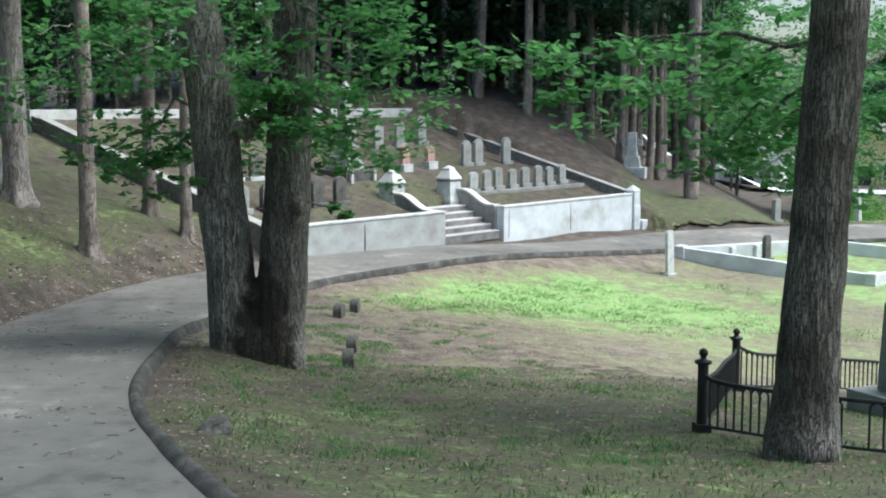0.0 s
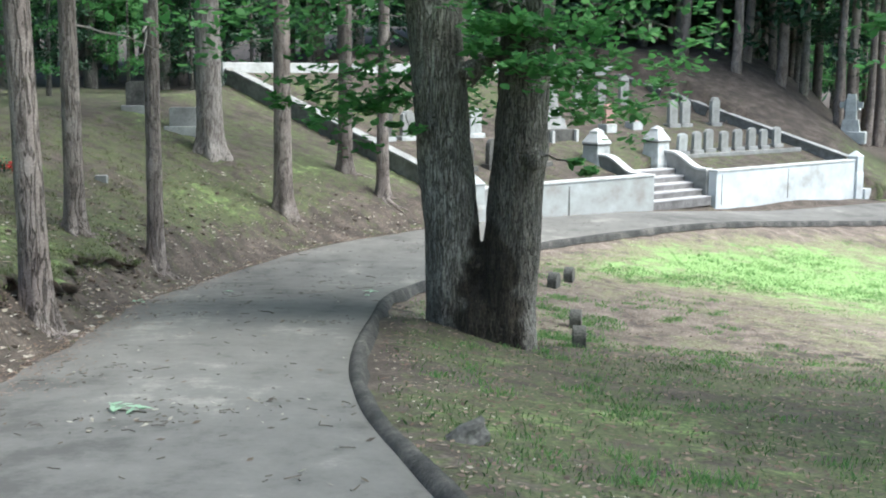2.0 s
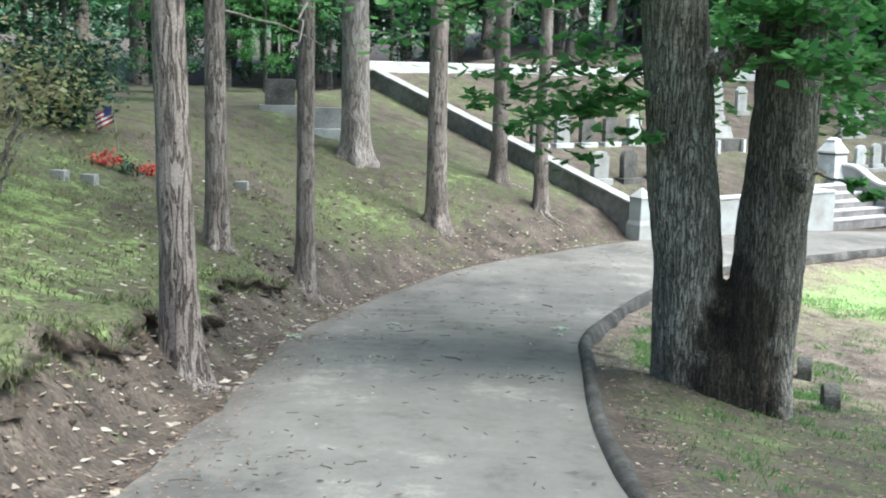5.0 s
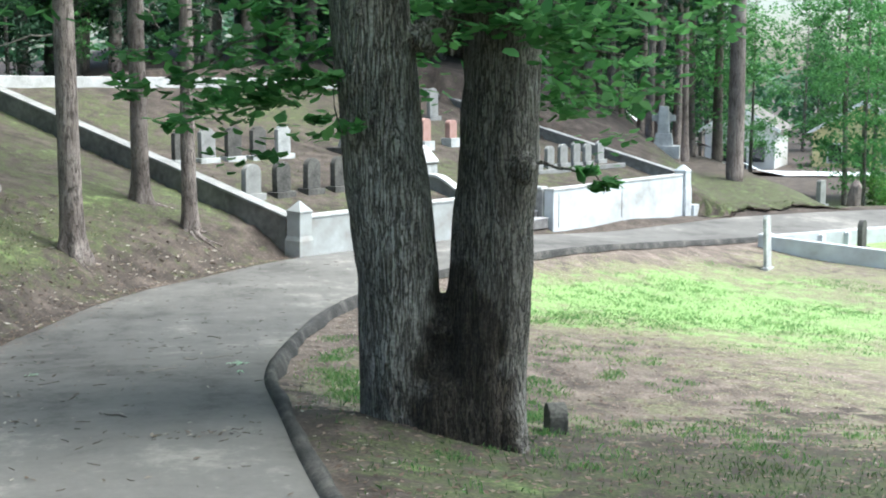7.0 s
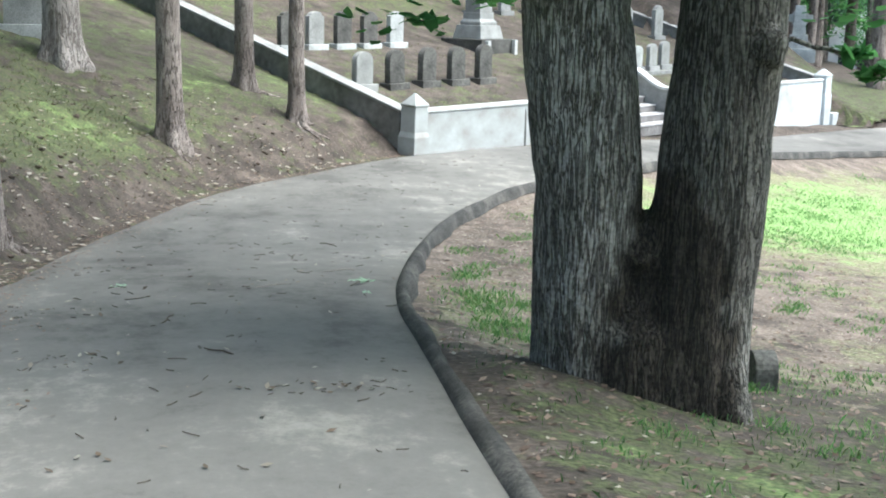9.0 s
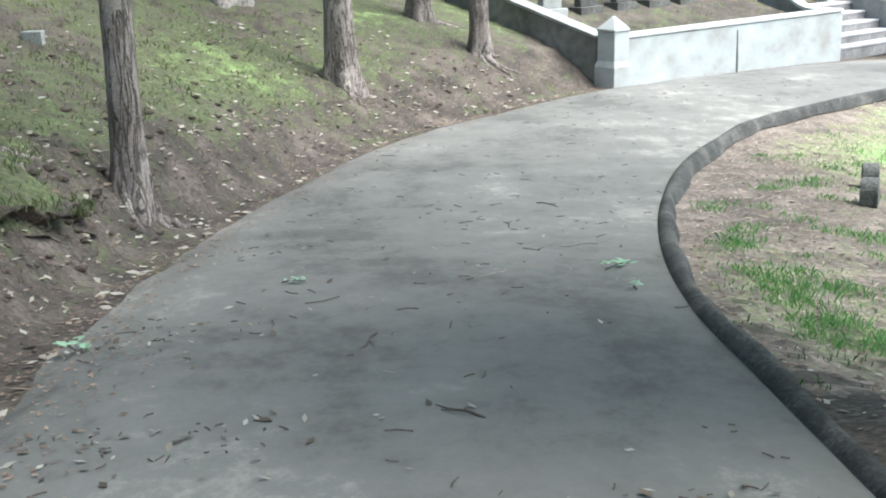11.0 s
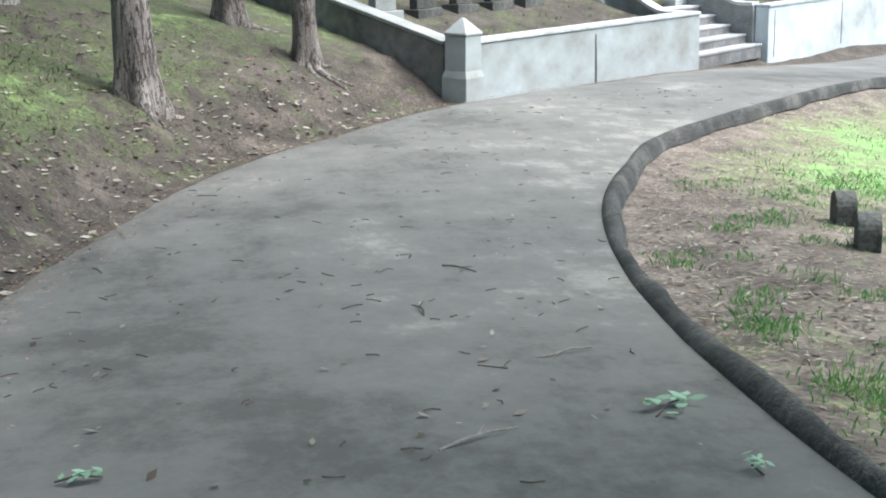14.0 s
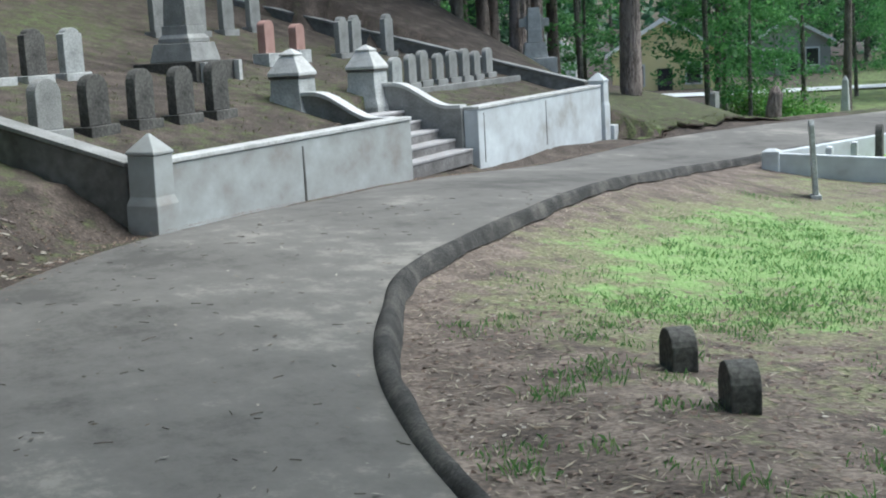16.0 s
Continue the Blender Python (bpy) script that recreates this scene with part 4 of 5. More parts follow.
def cheek(u, side):
    """A scroll-shaped cheek wall from the pillar down to the front wall."""
    t = thing("cheek_wall", *plot_xy(u, 0), 0, PLOT_TURN, "curving cheek wall with a white coping beside the steps", "wall", "cheek walls")
    pts = []
    for i in range(17):
        f = i / 16
        pts.append((0.17 + 1.75 * f, TOP + 0.5 * smooth(0.15, 0.85, f)))
    for nm, w, lo, hi, m, lab in (("wall", 0.24, -1.4, -0.004, GRANITE, ""), ("coping", 0.34, 0, 0.07, COPING, "white stone coping")):
        vs, fs = [], []
        for (y, z) in pts:
            for x, zz in ((-w / 2, z + lo if nm == "coping" else -2.8), (-w / 2, z + hi), (w / 2, z + hi), (w / 2, z + lo if nm == "coping" else -2.8)):
                vs.append((x, y, zz))
        for i in range(16):
            for k in range(4):
                fs.append((i * 4 + k, i * 4 + (k + 1) % 4, (i + 1) * 4 + (k + 1) % 4, (i + 1) * 4 + k))
        fs += [(3, 2, 1, 0), (64, 65, 66, 67)]
        mesh_object(nm, vs, fs, m, t, lab)


cheek(7.42, -1)
cheek(10.78, 1)

# coping lines on the front and side walls
for name, a, b, z0, z1 in (("coping_1", (0.24, 0), (7.55, 0), TOP, TOP), ("coping_2", (10.75, 0), (19.3, 0), TOP - 0.04, TOP - 0.04), ("coping_3", (0, 0.2), (0, 11.7), TOP, TOP + 3.15), ("coping_4", (PLOT_W, 0.3), (PLOT_W, 11.7), TOP + 0.05, TOP + 3.05)):
    ax, bx = plot_xy(*a), plot_xy(*b)
    L = math.dist(ax, bx)
    bm = bmesh.new()
    block(bm, L, 0.37, 0.06, (L / 2, 0, 0.004), 0.012)
    o = part(name, bm, COPING if name != "coping_3" and name != "coping_4" else GRANITE)
    o.matrix_world = pose(ax[0], ax[1], z0, 0, -math.degrees(math.atan2(z1 - z0, L)), math.degrees(math.atan2(bx[1] - ax[1], bx[0] - ax[0])))
    tagged(o, "rounded stone coping along the plot wall", "coping", kind="structure")
# joints and cracks in the front wall
for u, w, top in ((3.66, 0.05, -1.72), (11.05, 0.02, -1.74), (14.9, 0.028, -1.74)):
    x, y = plot_xy(u, -0.163)
    c = thing("wall_crack", x, y, 0, PLOT_TURN, "dark open joint running down the concrete wall", "crack", "joints in the front wall")
    h = top + 2.75
    part("joint", extruded([(-w * 0.25, top), (w * 0.25, top), (w * 0.7, top - h * 0.6), (w * 0.4, top - h), (-w * 0.5, top - h), (-w * 0.4, top - h * 0.5)], 0.012, 0), DARKSTONE, c)


# ---- gravestones ----
def tablet(x, y, z, turn, w, h, d, mat, base_mat, label, rise=None, base_h=0.13, lean=(0, 0), group="", shape="arch"):
    t = thing("gravestone", x, y, z, turn, label, "gravestone", group, lean[0], lean[1])
    if base_h:
        part("plinth", block(bmesh.new(), w * 1.35, d * 2.1, base_h + 0.2, (0, 0, -0.2), 0.015), base_mat, t)
    if shape == "arch":
        out = arc_top(w, h, rise if rise is not None else w * 0.32, 12)
    elif shape == "shoulder":
        out = [(-w / 2, 0), (w / 2, 0), (w / 2, h * 0.86), (w * 0.36, h * 0.88)] + [(w * 0.36 * math.cos(a), h * 0.88 + h * 0.12 * math.sin(a)) for a in [math.pi * i / 8 for i in range(1, 8)]] + [(-w * 0.36, h * 0.88), (-w / 2, h * 0.86)]
    else:
        out = [(-w / 2, 0), (w / 2, 0), (w / 2, h * 0.93), (w * 0.40, h), (-w * 0.40, h), (-w / 2, h * 0.93)]
    part("slab", extruded([(a, b + base_h + 0.003) for a, b in out], d, 0.014), mat, t)
    return t


def in_plot(u, v, dz=0.0):
    x, y = plot_xy(u, v)
    return x, y, plot_z(u, v) - 0.03 + dz


ROW1 = "dark weathered round-topped gravestone on a low base in the plot"
for i, (u, m) in enumerate(((0.72, GRANITE), (1.78, DARKSTONE), (2.86, DARKSTONE), (3.92, DARKSTONE), (4.95, DARKSTONE))):
    tablet(*in_plot(u, 2.15), PLOT_TURN + (-2, 1, 3, 0, 2)[i], 0.50, (0.70, 0.74, 0.76, 0.76, 0.80)[i], 0.17, m, DARKSTONE if i else GRANITE, ROW1 if i else "grey weathered round-topped gravestone on a low base in the plot", rise=0.21, lean=(0, (1, -1, 2, 0, 0)[i]), group="front row of gravestones")
for i, (u, m) in enumerate(((1.2, DARKSTONE), (2.1, GRANITE), (3.05, DARKSTONE), (3.98, DARKSTONE), (4.95, MARBLE))):
    tablet(*in_plot(u, 5.1), PLOT_TURN, 0.5, 0.78, 0.15, m, MARBLE, "dark gravestone with a white-edged base on the plot's upper row" if i < 4 else "pale marble gravestone on the plot's upper row", group="second row of gravestones", shape="shoulder")
for i, u in enumerate((12.1, 13.0, 13.75, 14.7, 15.6, 16.5, 17.35, 18.3)):
    tablet(*in_plot(u, 2.3 + 0.04 * i), PLOT_TURN + (-3, 2, 0, 1, -2, 0, 2, 0)[i], 0.44, 0.60 + 0.04 * (i % 3), 0.13, MARBLE if i == 0 else GRANITE, GRANITE, "white marble round-topped gravestone, the first of its row" if i == 0 else "grey round-topped gravestone in a close row", group="long row of gravestones", lean=(0, (3, 0, -1, 1, 0, 2, 0, -1)[i]))
rowkerb = thing("row_kerb", *in_plot(15.4, 2.0, -0.02), PLOT_TURN, "low grey stone kerb under the row of gravestones", "kerb")
part("stone", block(bmesh.new(), 7.2, 0.14, 0.16, (0, 0, 0), 0.02), GRANITE, rowkerb)
for i, (u, v) in enumerate(((11.5, 5.1), (13.2, 5.3))):
    tablet(*in_plot(u, v), PLOT_TURN, 0.40, 0.72 - 0.12 * i, 0.2, PINK, MARBLE, "pink granite gravestone on a white stone base", base_h=0.28, group="pink gravestones", rise=0.12)
for u, v, h in ((13.2, 8.0, 0.85), (14.6, 8.1, 0.9), (16.2, 8.3, 1.0), (11.6, 8.0, 0.9), (15.6, 5.4, 0.9), (16.5, 5.5, 0.95), (18.4, 5.5, 1.0)):
    tablet(*in_plot(u, v), PLOT_TURN, 0.5, h, 0.15, GRANITE, GRANITE, "grey gravestone high up in the plot", group="upper gravestones", shape="shoulder")


def obelisk(x, y, z, turn, s, mat, dark, label, tall=3.0):
    t = thing("obelisk", x, y, z, turn, label, "monument")
    part("step", block(bmesh.new(), 1.45 * s, 1.45 * s, 0.5 * s, (0, 0, -0.25), 0.015), dark, t, "dark stone step")
    part("plinth", block(bmesh.new(), 1.0 * s, 1.0 * s, 0.36 * s, (0, 0, 0.25 * s + 0.003), 0.02, taper=0.85), mat, t)
    part("die", profiled([(0.36 * s, 0.62 * s), (0.36 * s, 0.7 * s), (0.30 * s, 0.78 * s), (0.30 * s, 0.95 * s)]), mat, t)
    part("shaft", profiled([(0.27 * s, 0.954 * s), (0.17 * s, tall * s), (0.01, (tall + 0.3) * s)]), mat, t)
    return t


obelisk(*in_plot(8.1, 4.9), PLOT_TURN, 1.0, GRANITE, DARKSTONE, "tall grey obelisk on a dark stepped base", 3.1)
for dx in (-0.55, 0.62):
    cp = thing("corner_stone", *in_plot(8.1 + dx, 4.1), PLOT_TURN, "small white marker stone before the obelisk", "stone", "white markers")
    part("stone", block(bmesh.new(), 0.12, 0.12, 0.52, (0, 0, -0.1), 0.01), COPING, cp)


def cross(x, y):
    t = thing("stone_cross", x, y, ground_z(x, y), -25, "tall grey stone ring cross on a stepped base", "cross")
    H = 0.64 - ground_z(x, y)
    part("step", block(bmesh.new(), 1.3, 1.0, 0.5, (0, 0, -0.3), 0.02), MARBLE, t)
    part("plinth", block(bmesh.new(), 0.8, 0.6, 0.5, (0, 0, 0.203), 0.02, taper=0.8), MARBLE, t)
    part("shaft", profiled([(0.24, 0.705), (0.18, H)]), MARBLE, t)
    part("arm", block(bmesh.new(), 0.95, 0.2, 0.26, (0, 0, H - 0.6), 0.02), MARBLE, t)
    bm = bmesh.new()
    ring = [(0.34 * math.cos(a), 0.34 * math.sin(a)) for a in [2 * math.pi * i / 24 for i in range(24)]]
    inner = [(0.25 * math.cos(a), 0.25 * math.sin(a)) for a in [2 * math.pi * i / 24 for i in range(24)]]
    for d in (-0.07, 0.07):
        for pts in (ring, inner):
            for x_, z_ in pts:
                bm.verts.new((x_, d, H - 0.47 + z_))
    bm.verts.ensure_lookup_table()
    for i in range(24):
        j = (i + 1) % 24
        for a, b in ((0, 24), (24, 72), (72, 48), (48, 0)):
            bm.faces.new((bm.verts[a + i], bm.verts[a + j], bm.verts[b + j], bm.verts[b + i]))
    part("ring", bm, MARBLE, t)


cross(21.0, 50.1)

# ---- lawn inside the bend ----
tablet(16.2, 32.05, ground_z(16.2, 32.05), 50, 0.58, 1.36, 0.09, MARBLE, MARBLE, "tall thin white marble slab leaning on the lawn", base_h=0.05, lean=(-3, 4), shape="plain")
for i, (x, y) in enumerate(((4.42, 19.75), (4.88, 20.95), (4.22, 15.6), (3.86, 12.9))):
    z = ground_z(x, y)
    t = thing("footstone", x, y, z, -114 + 6 * i, "small dark round-topped footstone in the worn lawn", "gravestone", "footstones on the lawn")
    part("slab", extruded(arc_top(0.30, 0.29, 0.15, 12), 0.18, 0.012), DARKSTONE, t)
rk = thing("boulder", 1.78, 4.1, ground_z(1.78, 4.1), 20, "small half-buried grey field stone by the kerb", "stone")
bm = bmesh.new()
bmesh.ops.create_icosphere(bm, subdivisions=3, radius=0.2)
for v in bm.verts:
    v.co = Vector((v.co.x * 0.95, v.co.y * 0.5, (v.co.z * 0.7 + v.co.x * 0.45) * 0.9)) * (1 + 0.4 * noise.noise(v.co * 7))
part("stone", bm, DARKSTONE, rk)


def curb_plot():
    """Low coping round a family plot across the lane."""
    c = [Vector((17.7, 35.0)), Vector((22.1, 30.1)), Vector((28.0, 33.8)), Vector((23.9, 37.0))]
    for i in range(4):
        a, b = c[i], c[(i + 1) % 4]
        L = (b - a).length
        za, zb = ground_z(*a), ground_z(*b)
        t = thing("coping_run", a.x, a.y, za, math.degrees(math.atan2(b.y - a.y, b.x - a.x)), "low pale granite coping round a small plot", "coping", "coping of the low plot", 0, -math.degrees(math.atan2(zb - za, L)))
        part("stone", block(bmesh.new(), L, 0.22, 0.75, (L / 2, 0, -0.4), 0.02), CONCRETE, t)
    posts = [c[0], c[1], c[2], c[3], c[0].lerp(c[3], 0.33), c[0].lerp(c[3], 0.5)]
    for q in posts:
        t = thing("plot_post", q.x, q.y, ground_z(*q), math.degrees(math.atan2(-5, 4.3)), "short square granite post of the low plot", "post", "posts of the low plot")
        part("shaft", block(bmesh.new(), 0.36, 0.36, 0.76, (0, 0, -0.4), 0.03), CONCRETE, t)
        part("cap", profiled([(0.18, 0.363), (0.18, 0.38), (0.08, 0.43)]), CONCRETE, t)
    m = thing("urn_monument", 22.3, 34.2, ground_z(22.3, 34.2), 10, "grey stone monument with a waisted die and urn", "monument")
    part("base", block(bmesh.new(), 1.0, 1.0, 0.6, (0, 0, -0.3), 0.02), GRANITE, m)
    part("die", profiled([(0.38, 0.303), (0.28, 0.45), (0.26, 1.0), (0.38, 1.12), (0.38, 1.2)]), GRANITE, m)
    part("urn", tube([(0, 0, 1.2), (0, 0, 1.3), (0, 0, 1.5), (0, 0, 1.75), (0, 0, 1.9), (0, 0, 2.0)], [0.14, 0.08, 0.16, 0.22, 0.12, 0.04], 16), GRANITE, m, smooth_shade=True)


curb_plot()


obelisk(30.0, 45.8, ground_z(30.0, 45.8), 35, 0.5, MARBLE, GRANITE, "small pale obelisk on the open grass beyond the lane", 3.0)
tablet(20.9, 35.2, ground_z(20.9, 35.2), 40, 0.42, 0.8, 0.15, DARKSTONE, DARKSTONE, "dark round-topped gravestone inside the low coping", rise=0.2)
tablet(28.2, 50.2, ground_z(28.2, 50.2), 35, 0.5, 1.0, 0.2, GRANITE, GRANITE, "upright grey gravestone below the far bank", shape="plain")
stump = thing("tree_stump", 27.1, 45.9, ground_z(27.1, 45.9), 0, "tall broken reddish-brown tree stump beside the lane", "stump")
part("trunk", furrow(solid(tube([(0, 0, -0.4), (0, 0, 0.1), (0.05, 0, 0.7), (0.12, 0, 1.25), (0.2, 0.05, 1.5)], [0.36, 0.3, 0.25, 0.24, 0.1], 16, 0.3, 3), 0.05), 0.03, 6, 2.0), PINEBARK, stump)


# ---- iron fence ----
def iron_fence(corners, posts):
    t = new("iron_fence")
    t.matrix_world = pose(corners[0][0], corners[0][1], 0)
    tagged(t, "black cast-iron fence with arched pickets and ball-topped posts", "fence")
    ox, oy = corners[0]
    stands = [corners[i] for i in posts]

    for x, y in [corners[i] for i in posts]:
        z = ground_z(x, y)
        p_ = part("post", merge(tube([(x - ox, y - oy, z - 0.3), (x - ox, y - oy, z + 0.72)], [0.056, 0.056], 12), block(bmesh.new(), 0.16, 0.16, 0.12, (x - ox, y - oy, z - 0.02), 0.01)), IRON, t)
        part("finial", tube([(x - ox, y - oy, z + h) for h in (0.72, 0.73, 0.76, 0.77, 0.80, 0.83, 0.87, 0.89)], [0.06, 0.088, 0.088, 0.036, 0.03, 0.05, 0.04, 0.005], 12), IRON, p_, smooth_shade=True)
    for (ax, ay), (bx, by) in zip(corners, corners[1:]):
        L = math.hypot(bx - ax, by - ay)
        n = max(3, int(L / 0.115))
        top, low, mid = [], [], []
        for i in range(n + 1):
            f = i / n
            x, y = ax + (bx - ax) * f, ay + (by - ay) * f
            g = ground_z(x, y)
            sw = 0.52 + (0.14 * math.exp(-f * L / 0.25) if (ax, ay) in stands else 0) + (0.08 * math.exp(-(1 - f) * L / 0.25) if (bx, by) in stands else 0)
            top.append((x - ox, y - oy, g + sw))
            mid.append((x - ox, y - oy, g + sw - 0.05))
            low.append((x - ox, y - oy, g + 0.07))
        part("top_rail", tube(top, [0.021] * len(top), 6), IRON, t)
        part("bottom_rail", tube(low, [0.017] * len(low), 6), IRON, t)
        for i in range(1, n):
            part("picket", tube([low[i], mid[i]], [0.012, 0.012], 5), IRON, t)
        bms = []
        for i in range(1, n - 1):
            a, b = Vector(mid[i]), Vector(mid[i + 1])
            bms.append(tube([a.lerp(b, k / 4) + Vector((0, 0, 0.05 * math.sin(math.pi * k / 4))) for k in range(5)], [0.013] * 5, 5))
        part("arch_work", merge(*bms), IRON, t, "row of small iron arches under the rail")


FENCE = [(9.4, 2.9), (8.3, 3.6), (7.62, 4.2), (7.15, 4.85), (6.78, 5.82), (8.95, 10.0), (14.0, 12.6)]
iron_fence(FENCE, (0, 4, 5, 6))
tablet(9.6, 9.2, ground_z(9.6, 9.2), 20, 0.3, 0.35, 0.16, MARBLE, MARBLE, "small white headstone inside the iron fence", base_h=0)
m = thing("plinth_monument", 10.3, 7.6, ground_z(10.3, 7.6), 15, "stepped grey monument base inside the iron fence", "monument")
part("step", block(bmesh.new(), 1.2, 1.2, 0.5, (0, 0, -0.2), 0.02), GRANITE, m)
part("die", block(bmesh.new(), 0.7, 0.7, 1.1, (0, 0, 0.303), 0.02, taper=0.9), GRANITE, m)

# ---- hillside lawn ----
tablet(-5.1, 30.0, ground_z(-5.1, 30.0), 8, 0.72, 0.62, 0.22, DARKSTONE, GRANITE, "upright grey granite headstone on the grassy rise", base_h=0.16, shape="plain")
tablet(-3.85, 29.2, ground_z(-3.85, 29.2), 8, 0.75, 0.48, 0.25, GRANITE, MARBLE, "grey granite headstone with a pale base on the rise", base_h=0.12, shape="plain")
for x, y in ((-4.43, 22.1), (-6.3, 17.9), (-5.95, 18.2), (-4.3, 7.85)):
    z = ground_z(x, y)
    t = thing("marker_stone", x, y, z, rng.uniform(-15, 15), "small square grey marker stone in the grass", "gravestone", "marker stones on the rise")
    part("stone", block(bmesh.new(), 0.24, 0.16, 0.23, (0, 0, -0.1), 0.02), GRANITE, t)


def flag(x, y):
    t = thing("grave_flag", x, y, ground_z(x, y), 0, "small striped flag on a thin stick", "flag")
    part("stick", tube([(0, 0, -0.1), (-0.02, 0, 0.3), (-0.12, 0, 0.85)], [0.009, 0.009, 0.007], 6), DEADWOOD, t)
    red, white, blue = (material(n, [c, tuple(k * 1.15 for k in c)], 5, 0.8, 0.1, 40) for n, c in (("flag_red", (0.42, 0.05, 0.06)), ("flag_white", (0.72, 0.72, 0.72)), ("flag_blue", (0.05, 0.06, 0.2))))
    for i in range(7):
        v, f = [], []
        for k in range(7):
            s = k / 6
            for e in (0, 1):
                z_ = 0.80 - (i + e) * 0.037 - 0.16 * s
                v.append((-0.12 - 0.30 * s + 0.03 * (i + e) / 7 * 2, 0.03 * math.sin(s * 7), z_))
        f = [(2 * k, 2 * k + 1, 2 * k + 3, 2 * k + 2) for k in range(6)]
        mesh_object("stripe", v, f, red if i % 2 == 0 else white, t)
    v = [(-0.118, -0.012, 0.81), (-0.118, -0.012, 0.66), (-0.25, -0.012, 0.60), (-0.25, -0.012, 0.745)]
    mesh_object("canton", v, [(0, 1, 2, 3)], blue, t)


flag(-6.4, 21.2)
REDP = leafy("red_petal", [(0.5, 0.03, 0.03), (0.65, 0.06, 0.05), (0.4, 0.02, 0.03)], 0.2)
for x, y, m, s in ((-6.2, 19.8, REDP, 0.22), (-5.85, 19.8, NEEDLE, 0.22), (-5.65, 20.3, REDP, 0.2)):
    t = thing("flower_bunch", x, y, ground_z(x, y), 0, "bunch of red grave flowers laid on the grass" if m is REDP else "dark green wreath leaves laid on the grass", "flowers", "grave flowers")
    v, f = leaves([(0, 0, 0.12), (0.1, 0.05, 0.1), (-0.1, 0, 0.1)], [s, s, s], 60, 0.07, rng, 0.6)
    tagged(mesh_object("petals", v, f, m, t), kind="stuff")


def bush(x, y, label, reach, height, mat, stems, n, size, low=0.15, seed=0):
    t = thing("bush", x, y, ground_z(x, y), 0, label, "bush")
    cc, rr = [], []
    for i in range(stems):
        a, s = rng.uniform(0, 2 * math.pi), rng.uniform(0.4, 1.0)
        e = (reach * s * math.cos(a), reach * s * math.sin(a), height * rng.uniform(0.6, 1.0))
        path = limb_path((0.1 * math.cos(a), 0.1 * math.sin(a), -0.1), e, -0.1, 6, 0.2, seed + i)
        part("stem", tube(path, [0.022 * (1 - 0.7 * k / 6) for k in range(7)], 6), OAKBARK, t)
        for k in range(2, 7):
            if path[k].z > height * low:
                cc.append(tuple(path[k] + Vector(rng.normal(size=3) * reach * 0.18)))
                rr.append(reach * rng.uniform(0.25, 0.45))
    v, f = leaves(cc, rr, n, size, rng, 0.7)
    mesh_object("foliage", v, f, mat, t)
    return t


BUSHLEAF = leafy("rhododendron_leaf", [(0.08, 0.22, 0.04), (0.14, 0.34, 0.07), (0.24, 0.46, 0.11)], 0.4)
for x, y, s in ((34.0, 53.0, 1.2), (31.0, 48.5, 0.9), (36.5, 58.0, 1.4)):
    bush(x, y, "low bright green shrub beyond the lane", s, s * 1.0, BUSHLEAF, 14, 45, 0.15, 0.1, int(x))
BRONZE = leafy("bronze_leaf", [(0.15, 0.15, 0.08), (0.24, 0.22, 0.12), (0.26, 0.32, 0.14)], 0.5)
bush(-5.9, 12.2, "rounded bright green rhododendron bush on the lawn", 0.72, 0.78, BUSHLEAF, 16, 50, 0.15, 0.1, 50)
bush(-6.1, 14.2, "tall bare-stemmed shrub with thin bronze-green foliage", 1.5, 2.2, BRONZE, 22, 34, 0.10, 0.45, 80)
bush(-7.6, 21.8, "low dark shrub behind the grave flag", 1.3, 1.5, NEEDLE, 14, 60, 0.12, 0.1, 140)

# ---- houses beyond the cemetery ----
WHITE = material("white_paint", [(0.70, 0.70, 0.69), (0.80, 0.80, 0.79)], 2, 0.6, 0.1, 20)
YELLOW = material("yellow_siding", [(0.78, 0.69, 0.36), (0.84, 0.76, 0.43)], 2, 0.7, 0.1, 20)
GREYSIDE = material("grey_siding", [(0.30, 0.30, 0.28), (0.38, 0.38, 0.36)], 2, 0.7, 0.1, 20)
SHINGLE = material("roof_shingle", [(0.14, 0.13, 0.12), (0.22, 0.20, 0.18)], 3, 0.9, 0.3, 20)
PANE = material("window_pane", [(0.02, 0.025, 0.03), (0.05, 0.055, 0.06)], 1, 0.08, 0.0, 10)


